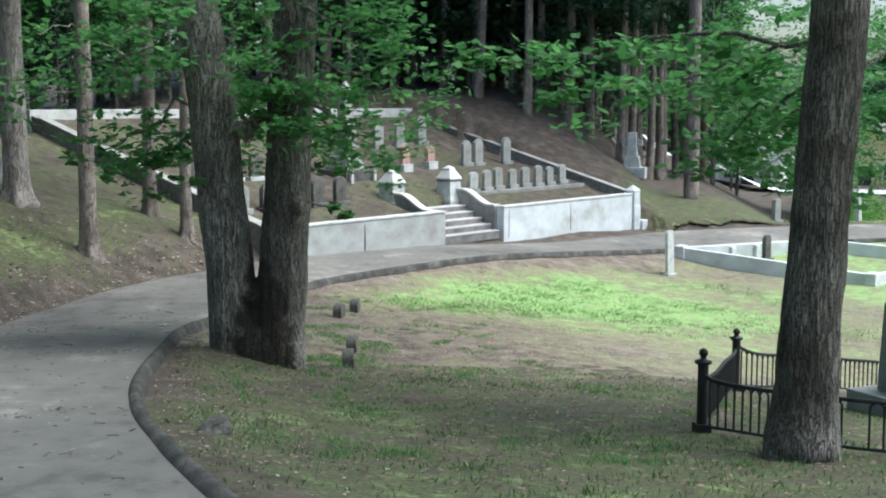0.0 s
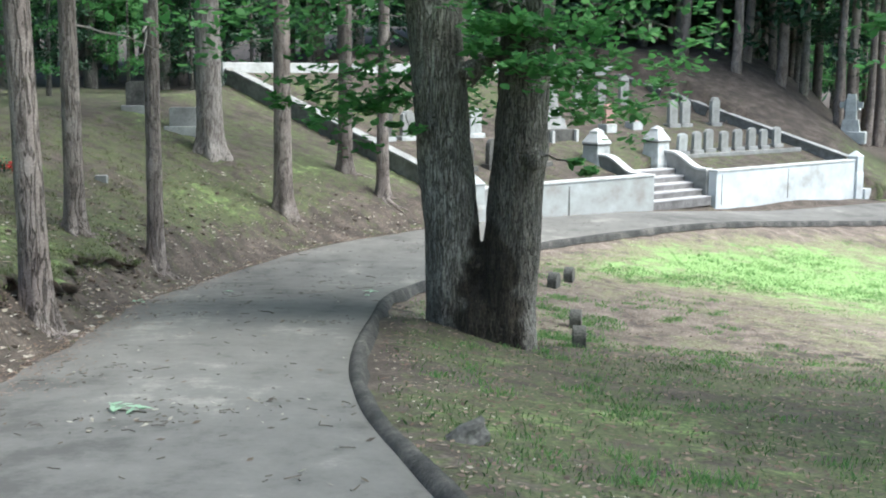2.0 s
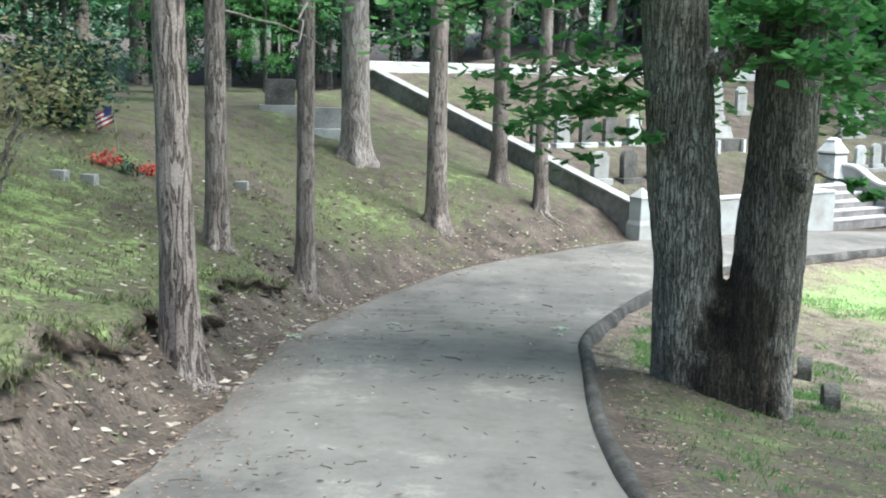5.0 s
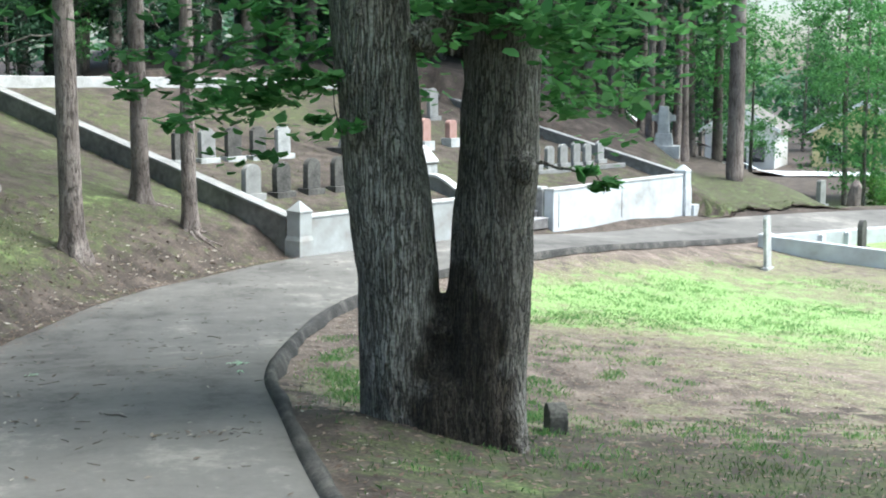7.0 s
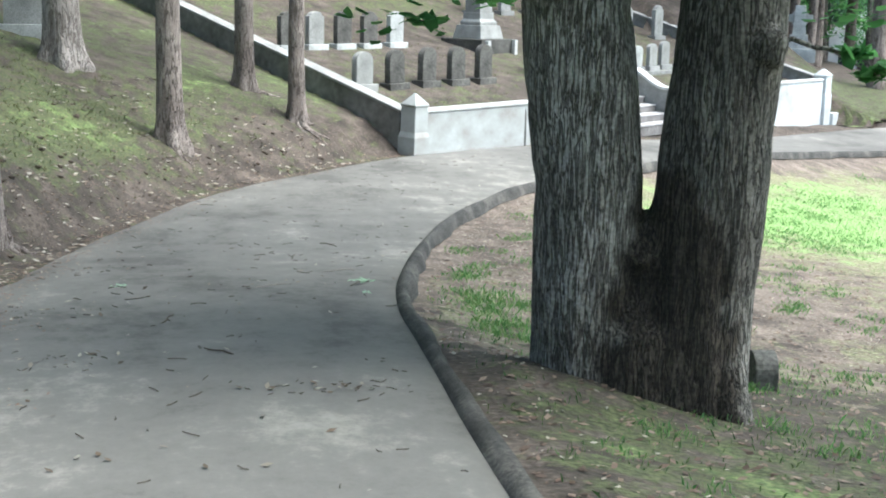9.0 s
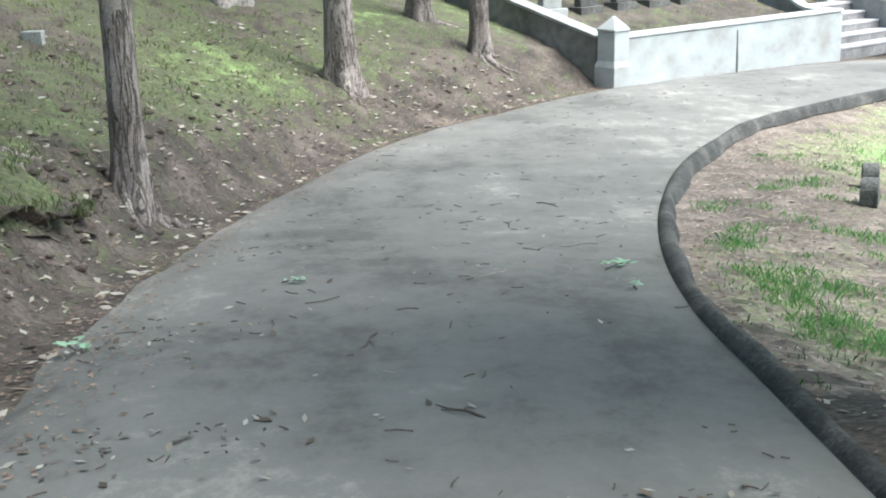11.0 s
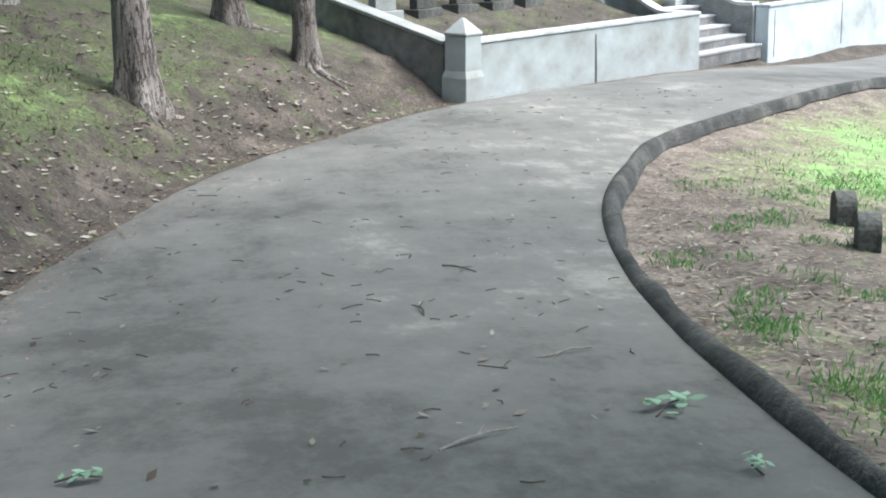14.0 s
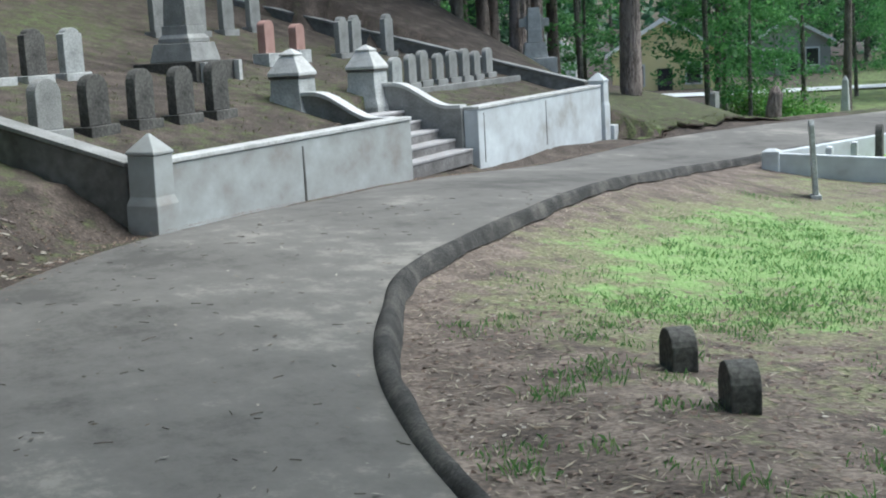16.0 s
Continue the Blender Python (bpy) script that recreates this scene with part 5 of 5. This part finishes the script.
def house(x, y, z, turn, w, d, h, wall, label):
    t = thing("house", x, y, z, turn, label, "house")
    part("wall", block(bmesh.new(), w, d, h + 1, (0, 0, -1)), wall, t)
    gab = extruded([(-w / 2, h + 0.003), (w / 2, h + 0.003), (0, h + w * 0.30)], d - 0.02, 0)
    part("gable", gab, wall, t)
    for s in (-1, 1):
        bm = extruded([(s * (w / 2 + 0.4), h - 0.22), (s * (w / 2 + 0.4), h - 0.05), (0, h + w * 0.32 + 0.1), (0, h + w * 0.31 - 0.06)], d + 0.8, 0)
        part("roof", bm, SHINGLE, t)
        bm = extruded([(s * (w / 2 + 0.42), h - 0.3), (s * (w / 2 + 0.42), h - 0.05), (0, h + w * 0.32 + 0.06), (0, h + w * 0.31 - 0.2)], 0.12, 0)
        bmesh.ops.translate(bm, verts=bm.verts, vec=(0, -d / 2 - 0.42, 0))
        part("verge_board", bm, WHITE, t)
    for wx, wz in ((-w * 0.27, 0.9), (w * 0.27, 0.9), (-w * 0.27, 3.3), (w * 0.27, 3.3), (0, 3.3)):
        if wz + 1.3 < h:
            f_ = part("window_frame", block(bmesh.new(), 1.15, 0.12, 1.5, (wx, -d / 2 - 0.02, wz)), WHITE, t)
            part("pane", block(bmesh.new(), 0.9, 0.06, 1.25, (wx, -d / 2 - 0.065, wz + 0.12)), PANE, f_)
    part("door", block(bmesh.new(), 1.0, 0.12, 2.05, (0, -d / 2 - 0.02, 0)), PANE, t, "dark front door")
    return t


house(54, 88.5, -4.9, -36, 7, 7, 3.2, YELLOW, "yellow house with white trim behind trees")
house(45, 90, -4.8, -36, 5, 7, 3.4, WHITE, "white low house half hidden by trees")
house(72, 96, -4.6, -42, 6, 6, 2.9, GREYSIDE, "low grey house with a gabled shingle roof")
house(86, 90, -4.6, -44, 5, 6, 2.7, GREYSIDE, "low grey house with a gabled shingle roof")

# ---- eroded lip of the bank ----
SOIL = material("bank_soil", [(0.022, 0.016, 0.012), (0.065, 0.048, 0.037), (0.14, 0.10, 0.08)], 4, 0.98, 1.0, 30, bump_size=0.04)
lip_tops = []


def bank_lip(bank_pts, reach, tall, s0, s1):
    """Broken edge of turf over a bare cut of earth; s0 and s1 fade it at its ends."""
    bv, bf = [], []
    for i, p in enumerate(bank_pts):
        d = (bank_pts[min(i + 1, len(bank_pts) - 1)] - bank_pts[max(i - 1, 0)]).normalized()
        l_ = Vector((-d.y, d.x))
        r_ = p.x + p.y
        off = reach + 0.35 * noise.noise((r_ * 0.45, 3, 1)) + 0.14 * noise.noise((r_ * 1.9, 8, 2))
        q0 = p + l_ * off
        f_ = i / (len(bank_pts) - 1)
        fade = smooth(0, s0, f_) * (1 - smooth(1 - s1, 1, f_))
        hgt = (tall + 0.12 * noise.noise((r_ * 0.8, 5, 5)) + 0.07 * noise.noise((r_ * 4, 5, 5))) * fade
        for s_, h in ((-0.02, -0.12), (0.16, 0.02), (0.20, 0.35), (0.02, 0.62), (-0.02, 0.85), (0.10, 1.04), (0.5, 1.02), (1.0, -0.05)):
            j = 0.13 * noise.noise((r_ * 3.5, h * 4, 7)) + 0.07 * noise.noise((r_ * 11, h * 9, 3))
            q = q0 + l_ * (s_ + j)
            z = ground_z(q.x, q.y)
            g0 = ground_z(q0.x, q0.y)
            zz = (g0 + h * hgt) if s_ < 0.9 else z - 0.03
            if s_ == 0.5:
                zz = max(z + 0.02, g0 + hgt * 1.02)
            bv.append((q.x, q.y, zz + 0.3 * j))
            if h in (0.85, 1.04, 1.02) and fade > 0.3:
                lip_tops.append(bv[-1])
    nb = 8
    for i in range(len(bank_pts) - 1):
        for a in range(nb - 1):
            bf.append((i * nb + a, i * nb + a + 1, (i + 1) * nb + a + 1, (i + 1) * nb + a))
    lip = mesh_object("bank_lip", bv, bf, SOIL, smooth_shade=True)
    lip.data.materials.append(GROUND)
    for poly in lip.data.polygons:
        if poly.index % (nb - 1) >= 4:
            poly.material_index = 1
    at_ = lip.data.attributes.new("grass", "FLOAT", "POINT")
    at_.data.foreach_set("value", [0.52 if i % nb >= 5 else 0.2 for i in range(len(bv))])
    tagged(lip, "eroded earth bank with an overhanging turf lip", "bank", kind="structure")


all_edge = spline(EDGE_LINE, 0.07)
bank_lip([p for p in all_edge if 1.5 < p.y < 17.6], 0.75, 0.20, 0.08, 0.08)
bank_lip([p for p in all_edge if 19.6 < p.x < 25.5], 0.75, 0.13, 0.3, 0.35)

# ---- grass, litter and twigs ----
r3 = np.random.default_rng(5)


def clods(name, n, keep, size, mat, label):
    """Uneven lumps of earth half sunk in the ground."""
    ball = bmesh.new()
    bmesh.ops.create_icosphere(ball, subdivisions=1, radius=1.0)
    shape = [v.co.copy() for v in ball.verts]
    tris = [tuple(v.index for v in f.verts) for f in ball.faces]
    ball.free()
    v, f = [], []
    while n > 0:
        x, y = r3.uniform(-6, 2), r3.uniform(1, 29)
        if r3.uniform() > keep(x, y):
            continue
        n -= 1
        s_, a = size * r3.uniform(0.35, 1.3) ** 1.5, r3.uniform(0, 2 * math.pi)
        z, b = ground_z(x, y), len(v)
        for c in shape:
            k = s_ * (1 + 0.55 * noise.noise(c * 1.7 + Vector((x * 3, y * 3, 1))))
            v.append((x + k * (c.x * math.cos(a) * 1.3 - c.y * math.sin(a)), y + k * (c.x * math.sin(a) * 1.3 + c.y * math.cos(a)), z + k * c.z * 0.45 - 0.15 * s_))
        f += [tuple(b + i for i in t) for t in tris]
    tagged(mesh_object(name, v, f, mat, smooth_shade=True), label, "earth", kind="stuff")


def bank_foot(x, y):
    d = -beside(EA, x, y)
    return math.exp(-((d - 0.75) / 0.35) ** 2) * (1 - 0.75 * smooth(16, 20, y)) + (0.06 if 0.2 < d < 3 else 0)


clods("earth_clods", 420, bank_foot, 0.05, SOIL, "crumbled dark earth clods along the foot of the bank")


def surface(x, y):
    u, v = plot_uv(x, y)
    if 0.2 < u < PLOT_W - 0.2 and 0.2 < v < 11.5:
        return None if 7.2 < u < 10.9 and v < 2.0 else plot_z(u, v)
    if beside(EA, x, y) > 0 and beside(KA, x, y) < 0.2:
        return None
    return ground_z(x, y)


def tufts(name, spots_, mat, blades, height, spread, label):
    v, f = [], []
    for x, y, z, h in spots_:
        for _ in range(blades):
            a = r3.uniform(0, 2 * math.pi)
            px, py = x + r3.normal() * spread, y + r3.normal() * spread
            hh = h * height * r3.uniform(0.5, 1.2)
            lx, ly = r3.normal() * hh * 0.45, r3.normal() * hh * 0.45
            wx, wy = 0.004 * math.cos(a), 0.004 * math.sin(a)
            b = len(v)
            v += [(px - wx, py - wy, z - 0.015), (px + wx, py + wy, z - 0.015), (px + lx * 0.4 + wx * 0.7, py + ly * 0.4 + wy * 0.7, z + hh * 0.65), (px + lx, py + ly, z + hh)]
            f.append((b, b + 1, b + 2, b + 3))
    tagged(mesh_object(name, v, f, mat), label, "grass", kind="stuff")


def scatter(n, x0, x1, y0, y1, keep):
    out = []
    for _ in range(n):
        x, y = r3.uniform(x0, x1), r3.uniform(y0, y1)
        k = keep(x, y)
        if k > 0 and r3.uniform() < k:
            z = surface(x, y)
            if z is not None:
                out.append((x, y, z, 0.6 + 0.6 * k))
    return out


def lawn_keep(x, y):
    if beside(KA, x, y) < 0.3:
        return 0
    c = noise.noise((x * 0.55, y * 0.55, 4)) + 0.5 * noise.noise((x * 1.7, y * 1.7, 6))
    return min(1.0, max(0.0, (grassiness(x, y) - 0.42) * 1.6 + c * 0.8))


def bank_keep(x, y):
    e = -beside(EA, x, y)
    if e < 0.4:
        return 0
    return max(0.0, 0.5 * math.exp(-((e - 1.0) / 0.25) ** 2) * (1 - smooth(15, 18, y)) + 0.3 * smooth(0.8, 1.6, e) + 0.45 * noise.noise((x * 0.8, y * 0.8, 2)))


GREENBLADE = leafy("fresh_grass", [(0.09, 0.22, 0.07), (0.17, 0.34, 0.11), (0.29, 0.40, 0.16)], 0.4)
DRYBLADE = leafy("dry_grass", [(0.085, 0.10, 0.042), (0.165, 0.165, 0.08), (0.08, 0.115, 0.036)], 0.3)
# darker copy of the fresh grass, with the oaks' shade in its blade colours
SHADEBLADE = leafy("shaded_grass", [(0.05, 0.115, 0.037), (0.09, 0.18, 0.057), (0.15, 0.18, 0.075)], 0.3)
tufts("shade_grass", scatter(6500, 1.3, 10, 1, 14, lambda x, y: lawn_keep(x, y) + 0.12), SHADEBLADE, 8, 0.045, 0.09, "thin mossy grass, coloured darker for the shade under the oaks")
tufts("lawn_grass", scatter(4500, 1.3, 10, 13.5, 24, lawn_keep) + scatter(10000, 3, 18, 20, 33, lawn_keep), GREENBLADE, 8, 0.045, 0.09, "patchy green lawn grass")
tufts("bank_grass", scatter(16000, -7, 1, 2, 28, bank_keep), DRYBLADE, 8, 0.05, 0.09, "thin dry grass and moss on the bank")
tufts("plot_grass", scatter(3500, -2, 20, 30, 50, lambda x, y: 0.5 if 0.3 < plot_uv(x, y)[0] < 19 and 0.3 < plot_uv(x, y)[1] < 7 else 0), DRYBLADE, 6, 0.06, 0.06, "short mossy grass in the plot")


lip_spots = [(x + r3.normal() * 0.05, y + r3.normal() * 0.05, z, r3.uniform(0.6, 1.3)) for x, y, z in lip_tops if noise.noise((x * 1.5, y * 1.5, 3)) > -0.15]
tufts("lip_grass", lip_spots, leafy("moss_blade", [(0.06, 0.085, 0.03), (0.12, 0.15, 0.055), (0.17, 0.17, 0.085)], 0.3), 7, 0.05, 0.05, "rough dry grass hanging over the edge of the bank")
clumps = []
while len(clumps) < 260:
    x, y = r3.uniform(1.4, 8), r3.uniform(3, 23)
    if beside(KA, x, y) > 0.4 and noise.noise((x * 0.45, y * 0.45, 8)) > -0.05:
        clumps.append((x, y, ground_z(x, y), r3.uniform(0.5, 1.2)))
while len(clumps) < 400:
    x, y = r3.uniform(1.8, 5.0), r3.uniform(12.5, 18.5)
    if beside(KA, x, y) > 0.5 and noise.noise((x * 0.7, y * 0.7, 5)) > 0.02:
        clumps.append((x, y, ground_z(x, y), r3.uniform(0.6, 1.3)))
tufts("grass_clumps", clumps, GREENBLADE, 46, 0.05, 0.09, "scattered tufts of green grass in the worn lawn")


def chips(name, n, x0, x1, y0, y1, keep, size, mat, label, lift=0.006, slender=0.5, cat="litter"):
    v, f = [], []
    for x, y, z, _ in scatter(n, x0, x1, y0, y1, keep):
        a, L = r3.uniform(0, 2 * math.pi), size * r3.uniform(0.4, 1.4)
        d = Vector((math.cos(a), math.sin(a), r3.uniform(-0.25, 0.25))) * L
        s_ = Vector((-math.sin(a), math.cos(a), r3.uniform(-0.4, 0.4))) * L * slender
        c = Vector((x, y, z + lift + 0.2 * L * 0.4))
        b = len(v)
        v += [tuple(c - d), tuple(c + s_), tuple(c + d), tuple(c - s_)]
        f.append((b, b + 1, b + 2, b + 3))
    tagged(mesh_object(name, v, f, mat), label, cat, kind="stuff")


PALECHIP = leafy("pale_leaf_litter", [(0.30, 0.26, 0.20), (0.48, 0.44, 0.38), (0.20, 0.14, 0.09)], 0.1)
BROWNCHIP = leafy("brown_leaf_litter", [(0.07, 0.047, 0.036), (0.155, 0.103, 0.078), (0.29, 0.215, 0.165)], 0.1)
near_edge = lambda x, y: (1.0 if 0 < -beside(EA, x, y) < 1.1 else 0.45 if 0 < -beside(EA, x, y) < 3.5 else 0.0)
chips("bank_litter", 60000, -6, 4, 1, 30, near_edge, 0.024, BROWNCHIP, "brown pine needles and dead leaves on the bank")
chips("wall_litter", 5000, 1, 18, 28, 42, lambda x, y: 0.8 if 0 < -beside(EA, x, y) < 1.6 else 0.0, 0.03, BROWNCHIP, "reddish dead leaves drifted along the foot of the wall")
chips("pale_litter", 9000, -6, 3, 3, 29, near_edge, 0.05, PALECHIP, "pale bleached leaves scattered over the bank")
chips("kerb_litter", 9000, 1, 9, 1, 27, lambda x, y: max(0.0, 1.0 - abs(beside(KA, x, y) - 0.55) / 0.9) * 0.8 + 0.08 if beside(KA, x, y) > 0.2 else 0, 0.019, PALECHIP, "pale litter and wood chips along the kerb")
chips("lawn_litter", 16000, 1.2, 9, 2, 24, lambda x, y: 0.9 if beside(KA, x, y) > 0.25 else 0, 0.028, BROWNCHIP, "dead leaves on the worn lawn")


STRAW = leafy("dry_straw", [(0.34, 0.30, 0.22), (0.48, 0.43, 0.33), (0.28, 0.22, 0.15)], 0.2)
chips("lawn_straw", 22000, 2.0, 15, 15, 33, lambda x, y: (0.35 + 0.65 * (1 - smooth(0.3, 2.4, beside(KA, x, y)))) if beside(KA, x, y) > 0.2 else 0, 0.04, STRAW, "dry pale straw over the worn lawn", 0.012, 0.13)


def on_road(x, y):
    e, k = beside(EA, x, y), beside(KA, x, y)
    return e > 0.0 and k < -0.05


def road_surface(x, y):
    e, k = beside(EA, x, y), -beside(KA, x, y)
    return road_z(y, x) + 0.03 * math.sin(math.pi * k / max(0.1, e + k)) + 0.01 * noise.noise((x * 0.8, y * 0.8, 9))


TWIG = material("twig_bark", [(0.05, 0.04, 0.032), (0.10, 0.08, 0.065)], 20, 0.9, 0.2, 60)
tv, tf, lv, lf = [], [], [], []
n_t = 0
heaps = ((0.41, 10.73, 0.22), (-1.42, 11.72, 0.3), (-1.8, 13.6, 0.35), (-1.75, 16.7, 0.4), (0.3, 4.6, 0.5), (-0.5, 4.1, 0.5), (-1.2, 6.5, 0.5))
while n_t < 1150:
    x, y = r3.uniform(-2.2, 9), r3.uniform(-1, 30)
    if n_t % 3 == 0:
        hx, hy, hr = heaps[int(r3.integers(len(heaps)))]
        x, y = hx + r3.normal() * hr, hy + r3.normal() * hr * 0.6
    if not on_road(x, y):
        continue
    n_t += 1
    z = road_surface(x, y) + 0.006
    a = r3.uniform(0, 2 * math.pi)
    side = smooth(0.9, 0.0, beside(EA, x, y))
    if r3.uniform() < 0.5:
        L = r3.uniform(0.012, 0.05) * (2.2 if r3.uniform() < 0.1 else 1.0) * (0.55 if n_t % 3 == 1 else 1.0)
        pts = [Vector((x, y, z)) + Vector((math.cos(a + 0.25 * k * r3.normal()), math.sin(a + 0.25 * k * r3.normal()), 0)) * L * (k - 1) for k in range(3)]
        w = 0.0025 + 0.012 * L
        s_ = Vector((-math.sin(a), math.cos(a), 0)) * w
        b = len(tv)
        for p_ in pts:
            tv += [tuple(p_ - s_), tuple(p_ + Vector((0, 0, w * 1.6))), tuple(p_ + s_)]
        for k in range(2):
            tf += [(b + 3 * k, b + 3 * k + 1, b + 3 * k + 4, b + 3 * k + 3), (b + 3 * k + 1, b + 3 * k + 2, b + 3 * k + 5, b + 3 * k + 4)]
    else:
        L = r3.uniform(0.012, 0.035)
        d, s_ = Vector((math.cos(a), math.sin(a), r3.uniform(-0.1, 0.4))) * L, Vector((-math.sin(a), math.cos(a), 0.2)) * L * 0.5
        c = Vector((x, y, z + 0.006))
        b = len(lv)
        lv += [tuple(c - d), tuple(c + s_), tuple(c + d), tuple(c - s_)]
        lf.append((b, b + 1, b + 2, b + 3))
tagged(mesh_object("road_twigs", tv, tf, TWIG), "small dark twigs strewn over the asphalt", "twigs", kind="stuff")
tagged(mesh_object("road_leaves", lv, lf, leafy("road_leaf", [(0.05, 0.04, 0.03), (0.14, 0.10, 0.07), (0.40, 0.38, 0.32)], 0.1)), "dead leaf scraps strewn over the asphalt", "leaves", kind="stuff")

ev, ef = [], []
for i in range(15000):
    k = int(r3.integers(20, len(edge_pts) - 1))
    p_ = edge_pts[k]
    if not 0 < p_.y < 41:
        continue
    x, y = p_.x + abs(r3.normal()) * 0.22 * (1 + 1.5 * max(0.0, noise.noise((p_.x * 0.6, p_.y * 0.6, 2)))) + r3.uniform(-0.15, 0.15), p_.y + r3.uniform(-0.2, 0.2)
    if not on_road(x, y):
        continue
    a, L = r3.uniform(0, 2 * math.pi), r3.uniform(0.008, 0.022)
    d, s_ = Vector((math.cos(a), math.sin(a), r3.uniform(-0.1, 0.2))) * L, Vector((-math.sin(a), math.cos(a), 0.15)) * L * r3.uniform(0.15, 0.6)
    c = Vector((x, y, road_surface(x, y) + 0.012))
    b = len(ev)
    ev += [tuple(c - d), tuple(c + s_), tuple(c + d), tuple(c - s_)]
    ef.append((b, b + 1, b + 2, b + 3))
tagged(mesh_object("edge_litter", ev, ef, leafy("needle_litter", [(0.10, 0.06, 0.04), (0.20, 0.12, 0.085), (0.33, 0.24, 0.18)], 0.1)), "reddish-brown pine needles drifted over the road's edge", "litter", kind="stuff")

SPRIG = leafy("fallen_green_leaf", [(0.14, 0.28, 0.15), (0.28, 0.44, 0.29), (0.45, 0.60, 0.46)], 0.2)
for i, (x, y, s_) in enumerate(((-1.08, 15.05, 0.08), (1.03, 15.25, 0.13), (1.0, 14.48, 0.06), (-2.08, 13.42, 0.12), (-0.45, 4.4, 0.16), (-1.35, 3.9, 0.13))):
    z = road_surface(x, y) if on_road(x, y) else ground_z(x, y)
    t = thing("leaf_sprig", x, y, z, 40 * i, "fallen spray of fresh green oak leaves on the asphalt", "leaves", "fallen sprigs")
    part("stem", tube([(-s_, 0, 0.012), (0, 0.02, 0.02), (s_ * 0.9, 0, 0.012)], [0.004, 0.004, 0.002], 5), TWIG, t)
    for k in range(13):
        v, f = [], []
        a = r3.uniform(0, 2 * math.pi)
        c = Vector((r3.uniform(-0.8, 0.8) * s_, r3.uniform(-0.5, 0.5) * s_, 0.02 + r3.uniform(0, 0.03)))
        d = Vector((math.cos(a), math.sin(a), r3.uniform(-0.1, 0.35))) * s_ * 0.3
        q = Vector((-math.sin(a), math.cos(a), r3.uniform(-0.2, 0.3))) * s_ * 0.13
        b = len(v)
        v += [tuple(c - d), tuple(c - d * 0.2 + q), tuple(c + d * 0.4 + q * 0.9), tuple(c + d), tuple(c + d * 0.4 - q * 0.9), tuple(c - d * 0.2 - q)]
        f.append(tuple(range(b, b + 6)))
        mesh_object("leaf", v, f, SPRIG, t)
for i, (x, y, L) in enumerate(((0.25, 15.05, 0.34), (0.55, 17.6, 0.3), (-0.2, 11.9, 0.25), (0.9, 16.3, 0.35), (-0.6, 13.2, 0.3), (1.0, 18.8, 0.28))):
    t = thing("fallen_twig", x, y, road_surface(x, y) + 0.008, 57 * i + 20, "thin forked twig lying on the asphalt", "twig", "fallen twigs")
    part("stick", tube([(-L / 2, 0, 0), (-L / 6, 0.03 * L, 0.012), (L / 6, 0.1 * L, 0.004), (L / 2, 0.06 * L, 0)], [0.006, 0.006, 0.005, 0.003], 6), TWIG if i % 3 else DEADWOOD, t)
    part("side_shoot", tube([(0, 0.06 * L, 0.008), (L * 0.2, 0.25 * L, 0.01)], [0.004, 0.002], 5), TWIG if i % 3 else DEADWOOD, t)

# street beyond the houses' gardens
sv, sf = [], []
for i in range(41):
    f_ = i / 40
    for o in (-2.2, 2.2):
        x, y = 34 + 60 * f_ + o * 0.5, 86 - 38 * f_ + o * 0.85
        sv.append((x, y, max(ground_z(x + a, y + b) for a in (-2, 0, 2) for b in (-2, 0, 2)) + 0.06))
sf = [(2 * i, 2 * i + 2, 2 * i + 3, 2 * i + 1) for i in range(40)]
tagged(mesh_object("street", sv, sf, CONCRETE), "pale street beyond the cemetery", "road", kind="structure")
